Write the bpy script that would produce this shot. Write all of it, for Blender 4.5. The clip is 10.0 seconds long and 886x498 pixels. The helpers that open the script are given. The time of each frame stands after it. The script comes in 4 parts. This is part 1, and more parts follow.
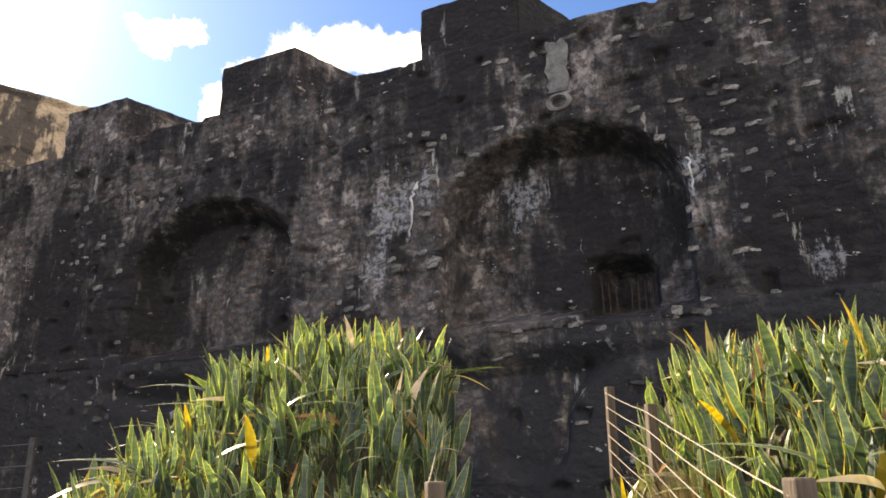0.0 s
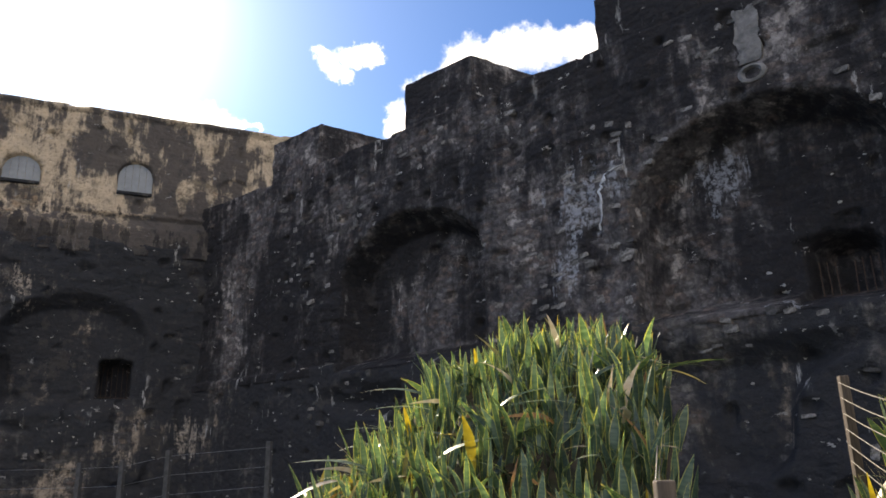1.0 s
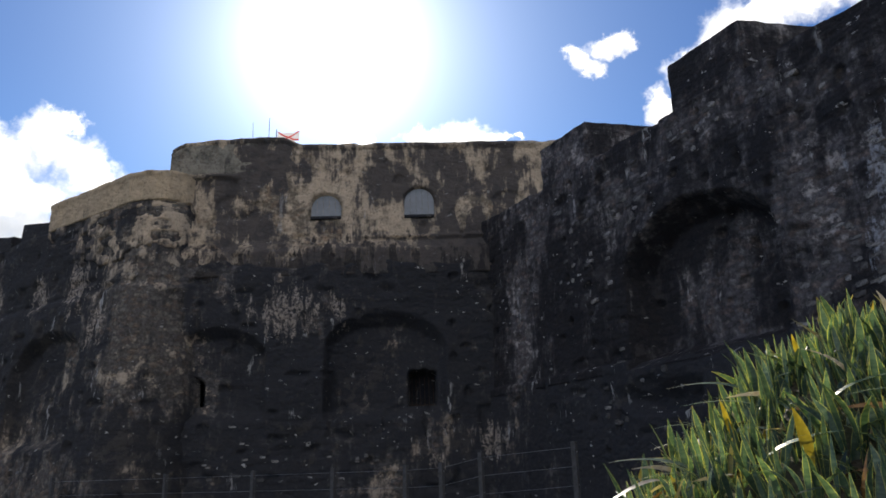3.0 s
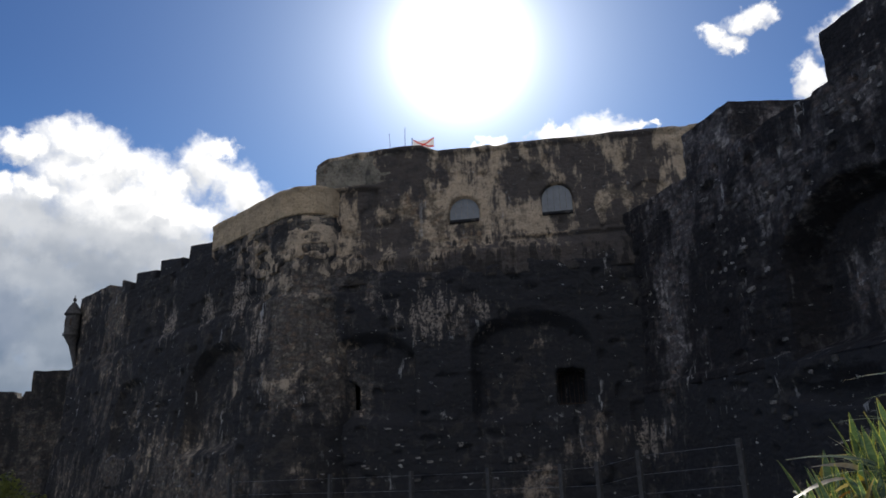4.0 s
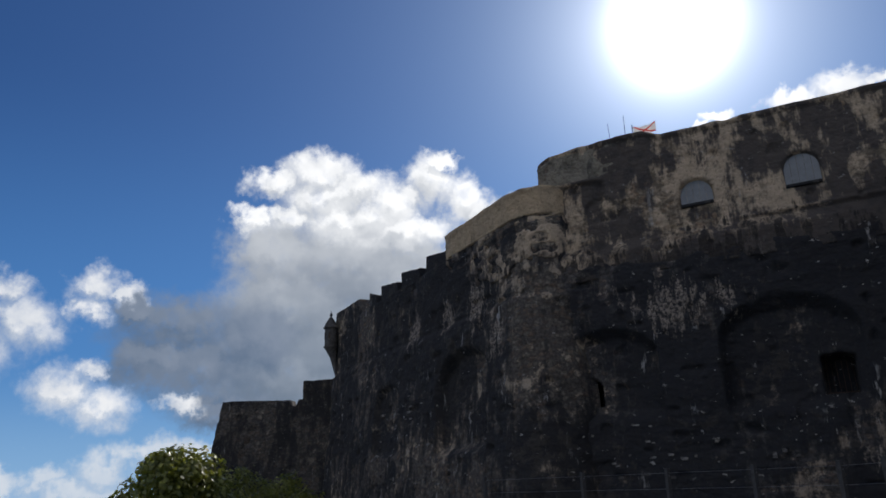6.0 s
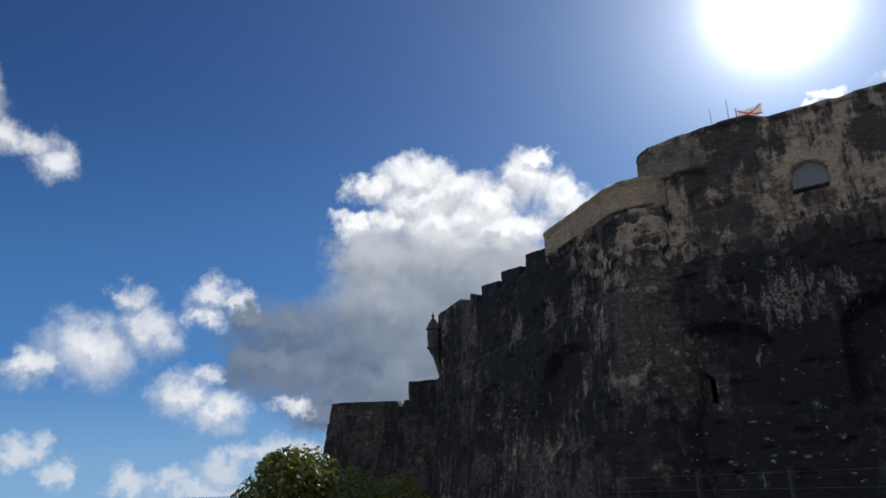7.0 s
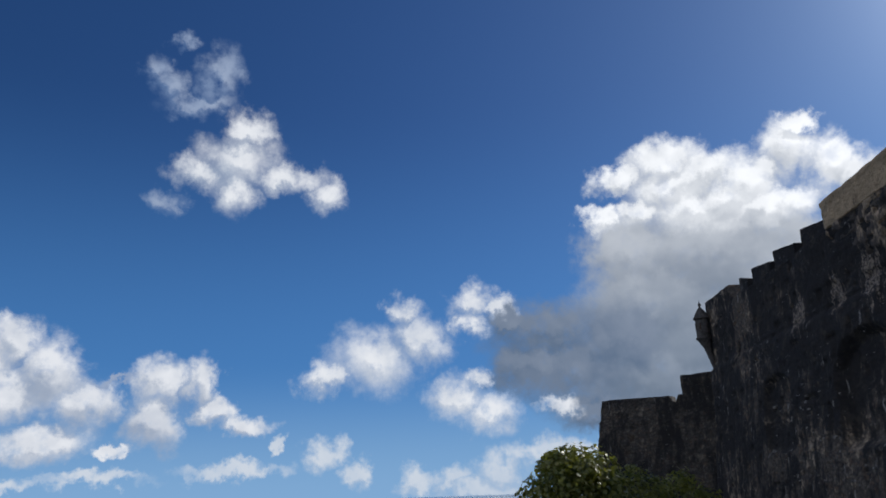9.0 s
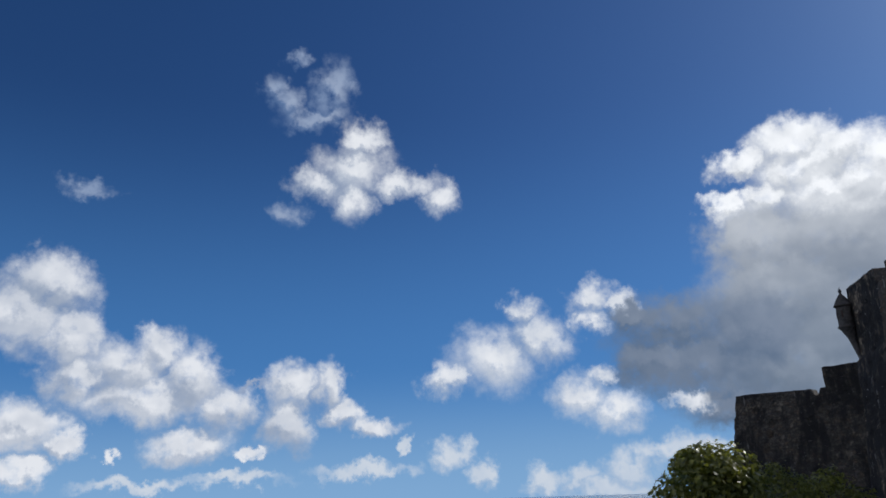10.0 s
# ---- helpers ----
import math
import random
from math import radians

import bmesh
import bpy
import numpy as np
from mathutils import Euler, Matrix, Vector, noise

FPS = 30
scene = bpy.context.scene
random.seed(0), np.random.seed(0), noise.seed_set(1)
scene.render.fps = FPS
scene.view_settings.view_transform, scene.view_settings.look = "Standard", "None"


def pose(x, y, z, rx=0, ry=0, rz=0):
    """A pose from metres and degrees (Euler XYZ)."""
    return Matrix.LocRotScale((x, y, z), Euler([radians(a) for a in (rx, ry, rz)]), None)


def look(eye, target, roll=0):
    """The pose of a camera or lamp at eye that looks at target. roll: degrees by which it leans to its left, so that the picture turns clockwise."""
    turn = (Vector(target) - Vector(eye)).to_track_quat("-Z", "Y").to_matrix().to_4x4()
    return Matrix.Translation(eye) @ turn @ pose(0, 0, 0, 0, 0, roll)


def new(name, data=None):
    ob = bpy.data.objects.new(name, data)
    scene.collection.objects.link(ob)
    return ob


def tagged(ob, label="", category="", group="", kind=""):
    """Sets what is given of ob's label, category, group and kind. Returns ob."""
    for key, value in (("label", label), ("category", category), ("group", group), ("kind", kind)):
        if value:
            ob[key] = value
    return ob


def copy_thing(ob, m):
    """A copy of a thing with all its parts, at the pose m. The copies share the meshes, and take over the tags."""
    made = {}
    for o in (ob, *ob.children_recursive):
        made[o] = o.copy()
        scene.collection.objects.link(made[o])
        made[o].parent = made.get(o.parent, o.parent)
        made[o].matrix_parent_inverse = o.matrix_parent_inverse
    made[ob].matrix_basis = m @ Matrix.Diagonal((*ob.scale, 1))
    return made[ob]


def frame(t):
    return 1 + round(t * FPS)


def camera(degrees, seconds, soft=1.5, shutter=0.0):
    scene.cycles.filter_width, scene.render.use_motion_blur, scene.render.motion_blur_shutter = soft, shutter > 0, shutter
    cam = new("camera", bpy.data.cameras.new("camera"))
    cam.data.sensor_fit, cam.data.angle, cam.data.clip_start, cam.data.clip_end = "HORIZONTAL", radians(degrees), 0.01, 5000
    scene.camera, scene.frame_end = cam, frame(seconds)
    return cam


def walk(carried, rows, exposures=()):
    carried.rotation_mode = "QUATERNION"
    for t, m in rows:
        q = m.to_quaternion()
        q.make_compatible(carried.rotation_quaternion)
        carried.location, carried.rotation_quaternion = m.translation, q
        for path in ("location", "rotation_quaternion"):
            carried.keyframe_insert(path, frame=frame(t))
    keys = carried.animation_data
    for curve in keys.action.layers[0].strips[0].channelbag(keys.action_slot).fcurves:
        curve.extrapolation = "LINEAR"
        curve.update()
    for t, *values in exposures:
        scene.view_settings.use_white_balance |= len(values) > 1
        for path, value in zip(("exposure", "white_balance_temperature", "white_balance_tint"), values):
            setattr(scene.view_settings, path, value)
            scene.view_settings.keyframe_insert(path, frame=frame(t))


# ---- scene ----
cam = camera(61.45, 10.0, soft=1.7)
PATH = [
    (0, 0, 0, 1.6, 106.02, 0.63, 0.18),
    (0.5, -0.054, -0.004, 1.6, 106.05, 0.88, 7.85),
    (1, -0.105, -0.014, 1.6, 106.18, 1.07, 15.19),
    (1.5, -0.141, -0.025, 1.6, 106.18, 1.24, 20.5),
    (2, -0.175, -0.04, 1.601, 106.29, 1.51, 25.81),
    (2.5, -0.209, -0.059, 1.601, 106.5, 1.57, 31.35),
    (4, -0.3, -0.134, 1.602, 107.01, 1.9, 48.19),
    (4.5, -0.323, -0.162, 1.602, 107.16, 1.93, 53.3),
    (5, -0.342, -0.19, 1.603, 107.26, 2.02, 58),
    (5.5, -0.357, -0.216, 1.603, 107.38, 2.03, 62.24),
    (7, -0.388, -0.293, 1.604, 107.71, 1.99, 74.13),
    (7.5, -0.395, -0.323, 1.604, 107.84, 1.93, 78.39),
    (8, -0.401, -0.361, 1.604, 108.03, 1.95, 83.86),
    (8.5, -0.404, -0.399, 1.604, 108.14, 1.87, 89.23),
    (9, -0.403, -0.434, 1.605, 108.29, 1.88, 94.2),
    (9.5, -0.399, -0.466, 1.605, 108.42, 1.8, 98.78),
    (10, -0.393, -0.498, 1.605, 108.54, 1.81, 103.49),
]
EXPOSURES = [(0.0, 1.38, 9300, 14), (0.5, 0.92, 8500, 13), (1.0, 0.75, 7600, 11), (1.5, 0.62, 7100, 10), (2.0, 0.45, 6900, 10), (2.5, 0.27, 6800, 10), (4.0, -0.5, 6600, 10), (4.5, -0.68, 6550, 10),
             (5.5, -0.82, 6400, 10), (7.5, -0.9, 6250, 10), (10.0, -0.95, 6150, 10)]
walk(cam, [(t, pose(x, y, z, rx, ry, rz)) for t, x, y, z, rx, ry, rz in PATH], EXPOSURES)

# ---- daylight: sun behind the fort, blue sky with trade-wind cumulus ----
SUN_AZ, SUN_EL = 45.4, 32.0      # degrees to the left of +y, and up
SUN_DIR = Vector((-math.sin(radians(SUN_AZ)) * math.cos(radians(SUN_EL)),
                  math.cos(radians(SUN_AZ)) * math.cos(radians(SUN_EL)), math.sin(radians(SUN_EL))))
sun = new("sun", bpy.data.lights.new("sun", "SUN"))
sun.data.energy, sun.data.angle, sun.data.color = 5.0, radians(0.55), (1.0, 0.94, 0.85)
sun.matrix_world = look((0, 0, 60), tuple(Vector((0, 0, 60)) - SUN_DIR))


class Nodes:
    """Short hand for a node tree."""

    def __init__(self, tree):
        self.tree = tree
        tree.nodes.clear()

    def add(self, kind):
        return self.tree.nodes.new(kind)

    def put(self, socket, value):
        if isinstance(value, bpy.types.NodeSocket):
            self.tree.links.new(value, socket)
        elif value is not None:
            socket.default_value = value

    def math(self, op, a, b=None, c=None, clamp=False):
        node = self.add("ShaderNodeMath")
        node.operation, node.use_clamp = op, clamp
        for socket, value in zip(node.inputs, (a, b, c)):
            self.put(socket, value)
        return node.outputs[0]

    def vec(self, op, a, b=None, c=None, out=0):
        node = self.add("ShaderNodeVectorMath")
        node.operation = op
        if op == "SCALE":
            self.put(node.inputs[0], a)
            self.put(node.inputs["Scale"], c)
            return node.outputs[0]
        for socket, value in zip(node.inputs, (a, b, c)):
            self.put(socket, value)
        return node.outputs[out]

    def noise(self, vector, scale, detail=4.0, rough=0.55, colour=False, warp=0.0):
        node = self.add("ShaderNodeTexNoise")
        self.put(node.inputs["Vector"], vector)
        node.inputs["Scale"].default_value, node.inputs["Detail"].default_value = scale, detail
        node.inputs["Roughness"].default_value, node.inputs["Distortion"].default_value = rough, warp
        return node.outputs["Color" if colour else "Fac"]

    def span(self, value, lo, hi, to_lo=0.0, to_hi=1.0, smooth=True):
        node = self.add("ShaderNodeMapRange")
        node.interpolation_type = "SMOOTHSTEP" if smooth else "LINEAR"
        for socket, v in zip(node.inputs, (value, lo, hi, to_lo, to_hi)):
            self.put(socket, v)
        return node.outputs[0]

    def mix(self, fac, a, b, blend="MIX"):
        node = self.add("ShaderNodeMix")
        node.data_type, node.blend_type = "RGBA", blend
        self.put(node.inputs[0], fac)
        self.put(node.inputs[6], a if not isinstance(a, tuple) else (*a[:3], 1))
        self.put(node.inputs[7], b if not isinstance(b, tuple) else (*b[:3], 1))
        return node.outputs[2]


# clouds: bearing and height in degrees, half width and half height in degrees
CLOUD_TOP = [(75.5, 23.7, 2.5, 1.3), (79.0, 23.0, 2.2, 1.0), (80.7, 20.1, 1.4, 1.0), (77.9, 20.4, 1.8, 1.1), (72.6, 22.5, 2.6, 1.4),
             (69.7, 21.4, 2.5, 1.7), (66.5, 23.0, 1.9, 1.8), (65.3, 24.5, 1.1, 0.8), (63.9, 21.3, 1.9, 1.8), (62.4, 20.0, 1.7, 1.5),
             (73.7, 20.3, 3.5, 1.5), (68.7, 19.3, 3.7, 1.3), (60.3, 19.9, 1.8, 1.5), (75.0, 21.9, 3.3, 1.4), (70.8, 20.6, 3.5, 1.5)]
CLOUD_BODY = [(78.9, 17.2, 3.3, 2.6), (72.4, 17.0, 5.4, 3.5), (77.5, 13.2, 5.1, 3.8), (73.2, 10.8, 4.9, 4.9), (68.4, 15.6, 3.6, 3.6),
              (78.4, 8.2, 4.2, 2.9)]
CLOUD_SHADE = [(85.9, 12.2, 4.2, 1.8), (87.6, 9.5, 2.4, 2.1), (83.9, 9.4, 4.7, 2.7), (89.0, 12.9, 1.6, 0.9), (82.0, 6.1, 3.4, 1.2),
               (80.1, 11.3, 2.6, 2.5)]
CLOUD_SIDE = [(109.3, 27.2, 1.5, 1.0), (110.0, 25.2, 2.5, 1.5), (110.4, 23.0, 1.5, 1.5), (113.0, 24.0, 1.8, 1.0), (106.2, 24.1, 2.2, 0.9),
              (103.3, 22.9, 1.3, 1.1), (96.9, 13.8, 1.0, 1.0), (95.6, 11.8, 1.9, 1.4), (99.4, 10.2, 2.6, 1.8), (102.9, 9.2, 1.3, 1.0),
              (91.6, 14.7, 1.4, 0.9), (92.2, 13.1, 1.1, 0.7), (89.7, 14.1, 1.1, 0.6), (92.8, 7.6, 1.9, 1.4), (90.5, 6.2, 1.8, 1.2),
              (90.9, 8.8, 0.8, 0.7), (85.0, 6.5, 1.2, 0.5)]
CLOUD_THIN = [(117.1, 30.8, 1.0, 1.3), (115.6, 30.1, 1.4, 1.0), (112.1, 31.1, 1.4, 1.8), (113.4, 28.9, 2.5, 0.8), (115.0, 33.3, 0.7, 0.6),
              (115.3, 21.5, 1.1, 0.8), (130.4, 22.0, 1.7, 0.5), (117.6, 8.7, 1.8, 0.2)]
CLOUD_LEFT = [(131.4, 15.4, 2.6, 1.8), (133.1, 13.1, 2.7, 2.2), (129.9, 11.6, 1.9, 1.9), (129.6, 9.2, 1.9, 1.6), (126.4, 9.9, 2.6, 1.9),
              (124.1, 11.1, 1.6, 1.4), (121.6, 9.2, 2.0, 2.2), (125.1, 7.8, 3.9, 1.6), (119.3, 7.0, 1.9, 1.7), (121.7, 4.5, 2.7, 1.2),
              (114.3, 8.7, 1.9, 1.6), (111.6, 8.8, 1.2, 1.7), (114.8, 5.8, 1.9, 1.9), (108.8, 5.8, 1.8, 0.8), (110.8, 6.6, 1.3, 1.0),
              (132.3, 5.9, 2.6, 1.6), (131.9, 3.1, 1.6, 0.9), (126.9, 3.9, 0.4, 0.5), (129.6, 4.9, 1.2, 1.0), (117.3, 3.7, 1.1, 0.4),
              (146.0, 10.0, 6.0, 4.0), (158.0, 7.0, 5.0, 3.0)]
CLOUD_LOW = [(102.7, 3.7, 1.2, 0.9), (100.7, 2.2, 0.8, 0.8), (106.1, 4.2, 0.4, 0.5), (109.0, 2.5, 3.3, 0.5), (96.2, 1.5, 1.3, 0.8),
             (93.7, 1.5, 1.1, 0.9), (90.0, 2.0, 1.8, 1.2), (87.2, 3.0, 2.5, 0.9), (84.5, 2.9, 2.3, 1.0), (91.4, 0.5, 3.2, 0.8),
             (118.2, 1.9, 2.7, 0.4), (124.6, 1.9, 2.9, 0.4)]
CLOUD_HIGH = [(24.8, 30.8, 0.9, 0.9), (22.0, 31.4, 1.6, 0.8), (23.7, 29.9, 1.0, 0.7), (20.9, 31.4, 0.7, 0.6), (6.7, 31.0, 2.9, 1.4), (10.4, 31.0, 2.6, 1.4), (2.5, 31.0, 2.3, 1.1), (13.1, 29.5, 1.9, 1.6),
              (15.5, 28.5, 1.8, 1.2), (18.5, 26.4, 1.2, 1.2), (34.1, 25.5, 2.1, 1.0), (37.8, 25.2, 1.8, 0.7), (31.7, 25.1, 1.0, 0.4), (29.9, 25.0, 0.6, 0.3), (42.6, 25.2, 0.8, 0.4), (43.9, 24.9, 0.6, 0.2)]


def build_sky():
    world = bpy.data.worlds.new("world")
    scene.world = world
    world.use_nodes = True
    n = Nodes(world.node_tree)
    way = n.add("ShaderNodeTexCoord").outputs["Generated"]
    xyz = n.add("ShaderNodeSeparateXYZ")
    n.put(xyz.inputs[0], way)
    x, y, z = xyz.outputs
    el = n.math("DEGREES", n.math("ARCSINE", z))
    az = n.math("DEGREES", n.math("ARCTAN2", n.math("MULTIPLY", x, -1.0), y))
    flat = n.add("ShaderNodeCombineXYZ")
    n.put(flat.inputs[0], az)
    n.put(flat.inputs[1], el)
    # ragged edges: the place on the sky is pushed about by two sizes of noise
    push = n.vec("SUBTRACT", n.noise(way, 9.0, 2.0, colour=True), (0.5, 0.5, 0.5))
    push2 = n.vec("SUBTRACT", n.noise(way, 24.0, 6.0, 0.60, colour=True), (0.5, 0.5, 0.5))
    push3 = n.vec("SUBTRACT", n.noise(way, 70.0, 5.0, 0.62, colour=True), (0.5, 0.5, 0.5))
    spot = n.vec("ADD", n.vec("MULTIPLY_ADD", push, (1.8, 1.5, 0), flat.outputs[0]), n.vec("MULTIPLY", push2, (4.2, 3.4, 0)))
    spot = n.vec("MULTIPLY_ADD", push3, (1.5, 1.2, 0), n.vec("ADD", spot, (0.0, 0.4, 0)))

    spot_up = n.vec("ADD", spot, (-0.4, 0.9, 0))

    def field(blobs, grow, spot=spot):
        total = None
        for a, e, rx, ry in blobs:
            rx, ry = rx * grow, ry * grow
            size = n.vec("LENGTH", n.vec("MULTIPLY_ADD", spot, (1 / rx, 1 / ry, 0), (-a / rx, -e / ry, 0)), out=1)
            total = size if total is None else n.math("SMOOTH_MIN", total, size, 0.2)
        return total

    # billows lit from above: the same noise a little higher up is taken away
    above = n.vec("ADD", way, (-0.008, 0.006, 0.022))
    relief = n.math("SUBTRACT", n.noise(way, 10.0, 3.0, 0.45), n.noise(above, 10.0, 3.0, 0.45))
    puffs = n.math("SUBTRACT", n.noise(way, 40.0, 3.0, 0.45), n.noise(n.vec("ADD", way, (-0.002, 0.0015, 0.007)), 40.0, 3.0, 0.45))
    bright = n.span(n.math("ADD", relief, n.math("MULTIPLY", puffs, 0.28)), -0.17, 0.12)
    fine = n.noise(way, 38.0, 6.0, 0.58)
    nishita = n.add("ShaderNodeTexSky")
    nishita.sky_type, nishita.sun_disc = "NISHITA", False
    nishita.sun_elevation, nishita.sun_rotation = radians(SUN_EL), radians(-SUN_AZ)
    nishita.air_density, nishita.dust_density, nishita.ozone_density = 1.0, 0.4, 3.0
    blue = n.mix(1.0, nishita.outputs[0], (0.34, 0.63, 1.02), "MULTIPLY")
    blue = n.mix(n.span(el, 30.0, 2.0, 0.0, 0.7), blue, (1.5, 4.5, 10.2))
    blue = n.mix(n.span(el, 10.0, -1.0, 0.0, 0.85), blue, (4.8, 8.2, 12.4))
    colour = blue
    # haze and glow towards the sun
    dot = n.math("MINIMUM", n.vec("DOT_PRODUCT", way, tuple(SUN_DIR), out=1), 1.0)
    away = n.math("DEGREES", n.math("ARCCOSINE", dot))
    near = n.math("POWER", n.math("DIVIDE", 5.0, n.math("ADD", away, 0.5)), 4.2)
    near = n.math("MINIMUM", near, 30.0)
    wide = n.math("MULTIPLY", n.math("EXPONENT", n.math("MULTIPLY", away, -0.075)), 0.28)
    rim = n.math("DIVIDE", 0.38, n.math("ADD", 1.0, n.math("POWER", n.math("DIVIDE", away, 9.5), 4.0)))
    glow = n.math("MULTIPLY", n.math("ADD", n.math("ADD", near, wide), rim), 11.0)
    warm = n.vec("SCALE", (1.0, 0.97, 0.94), None, glow)

    def layer(colour, blobs, thick, light, dark, sharp=0.22, grow=1.0):
        f = field(blobs, grow)
        mask = n.math("MULTIPLY", n.span(f, 1.0 + sharp, 1.0 - sharp), n.span(fine, 0.25, 0.5, thick, 1.0))
        rise = n.span(n.math("SUBTRACT", field(blobs, grow, spot_up), f), -0.35, 0.45)
        lit = n.math("ADD", n.math("MULTIPLY", rise, 0.6), n.math("MULTIPLY", bright, 0.45), clamp=True)
        return n.mix(mask, colour, n.mix(lit, dark, light))

    # unseen cumulus added behind and right of the path, sunlit white, to brighten walls
    rest = n.vec("DOT_PRODUCT", way, (0.62, -0.78, 0.08), out=1)
    field_rest = n.math("MULTIPLY", n.span(n.noise(n.vec("MULTIPLY", way, (1.0, 1.0, 1.8)), 3.2, 6.0, 0.55), 0.44, 0.54), n.span(rest, 0.25, 0.5))
    colour = n.mix(field_rest, colour, n.mix(bright, (7.5, 7.8, 8.2), (12.7, 12.6, 12.4)))
    colour = layer(colour, CLOUD_LOW, 0.25, (11.8, 12.6, 13.6), (7.8, 9.6, 12.0), 0.6, 1.0)
    colour = layer(colour, CLOUD_LEFT, 0.55, (15.2, 15.2, 15.4), (6.4, 7.4, 9.2), 0.5, 0.98)
    crest = n.span(el, 9.0, 20.0)
    colour = layer(colour, CLOUD_BODY, 0.9, n.mix(crest, (5.0, 5.8, 7.0), (9.8, 10.2, 10.8)), n.mix(crest, (3.0, 3.8, 5.0), (5.6, 6.2, 7.2)), 0.35, 1.04)
    colour = layer(colour, CLOUD_SHADE, 0.75, (3.9, 4.7, 6.1), (2.0, 2.9, 4.4), 0.5, 1.04)
    colour = layer(colour, CLOUD_TOP, 0.75, (18.5, 18.4, 18.2), (10.0, 10.4, 11.0), 0.45, 1.02)
    colour = layer(colour, CLOUD_SIDE, 0.5, (15.5, 15.5, 15.6), (8.2, 9.2, 10.8), 0.8, 0.96)
    colour = layer(colour, CLOUD_THIN, 0.0, (6.0, 7.2, 9.6), (2.6, 4.2, 7.4), 0.9, 0.85)
    colour = layer(colour, CLOUD_HIGH, 0.6, (17, 17, 17), (11, 11.2, 11.6), 0.45, 1.0)
    colour = n.mix(1.0, colour, warm, "ADD")
    back = n.add("ShaderNodeBackground")
    n.put(back.inputs["Color"], colour)
    back.inputs["Strength"].default_value = 0.1
    out = n.add("ShaderNodeOutputWorld")
    n.put(out.inputs[0], back.outputs[0])
    world.cycles.sampling_method = "MANUAL"
    world.cycles.sample_map_resolution = 1024


build_sky()


# ---- materials ----
def material(name):
    m = bpy.data.materials.new(name)
    m.use_nodes = True
    return m, Nodes(m.node_tree)


def finish(n, colour, rough, bump=None, strength=0.5, distance=0.03, metal=0.0, shader=None, specular=None):
    b = n.add("ShaderNodeBsdfPrincipled")
    n.put(b.inputs["Base Color"], colour if not isinstance(colour, tuple) else (*colour[:3], 1))
    n.put(b.inputs["Roughness"], rough)
    n.put(b.inputs["Metallic"], metal)
    if specular is not None:
        b.inputs["Specular IOR Level"].default_value = specular
    if bump is not None:
        node = n.add("ShaderNodeBump")
        node.inputs["Strength"].default_value, node.inputs["Distance"].default_value = strength, distance
        n.put(node.inputs["Height"], bump)
        n.put(b.inputs["Normal"], node.outputs[0])
    out = n.add("ShaderNodeOutputMaterial")
    n.put(out.inputs[0], shader(b) if shader else b.outputs[0])


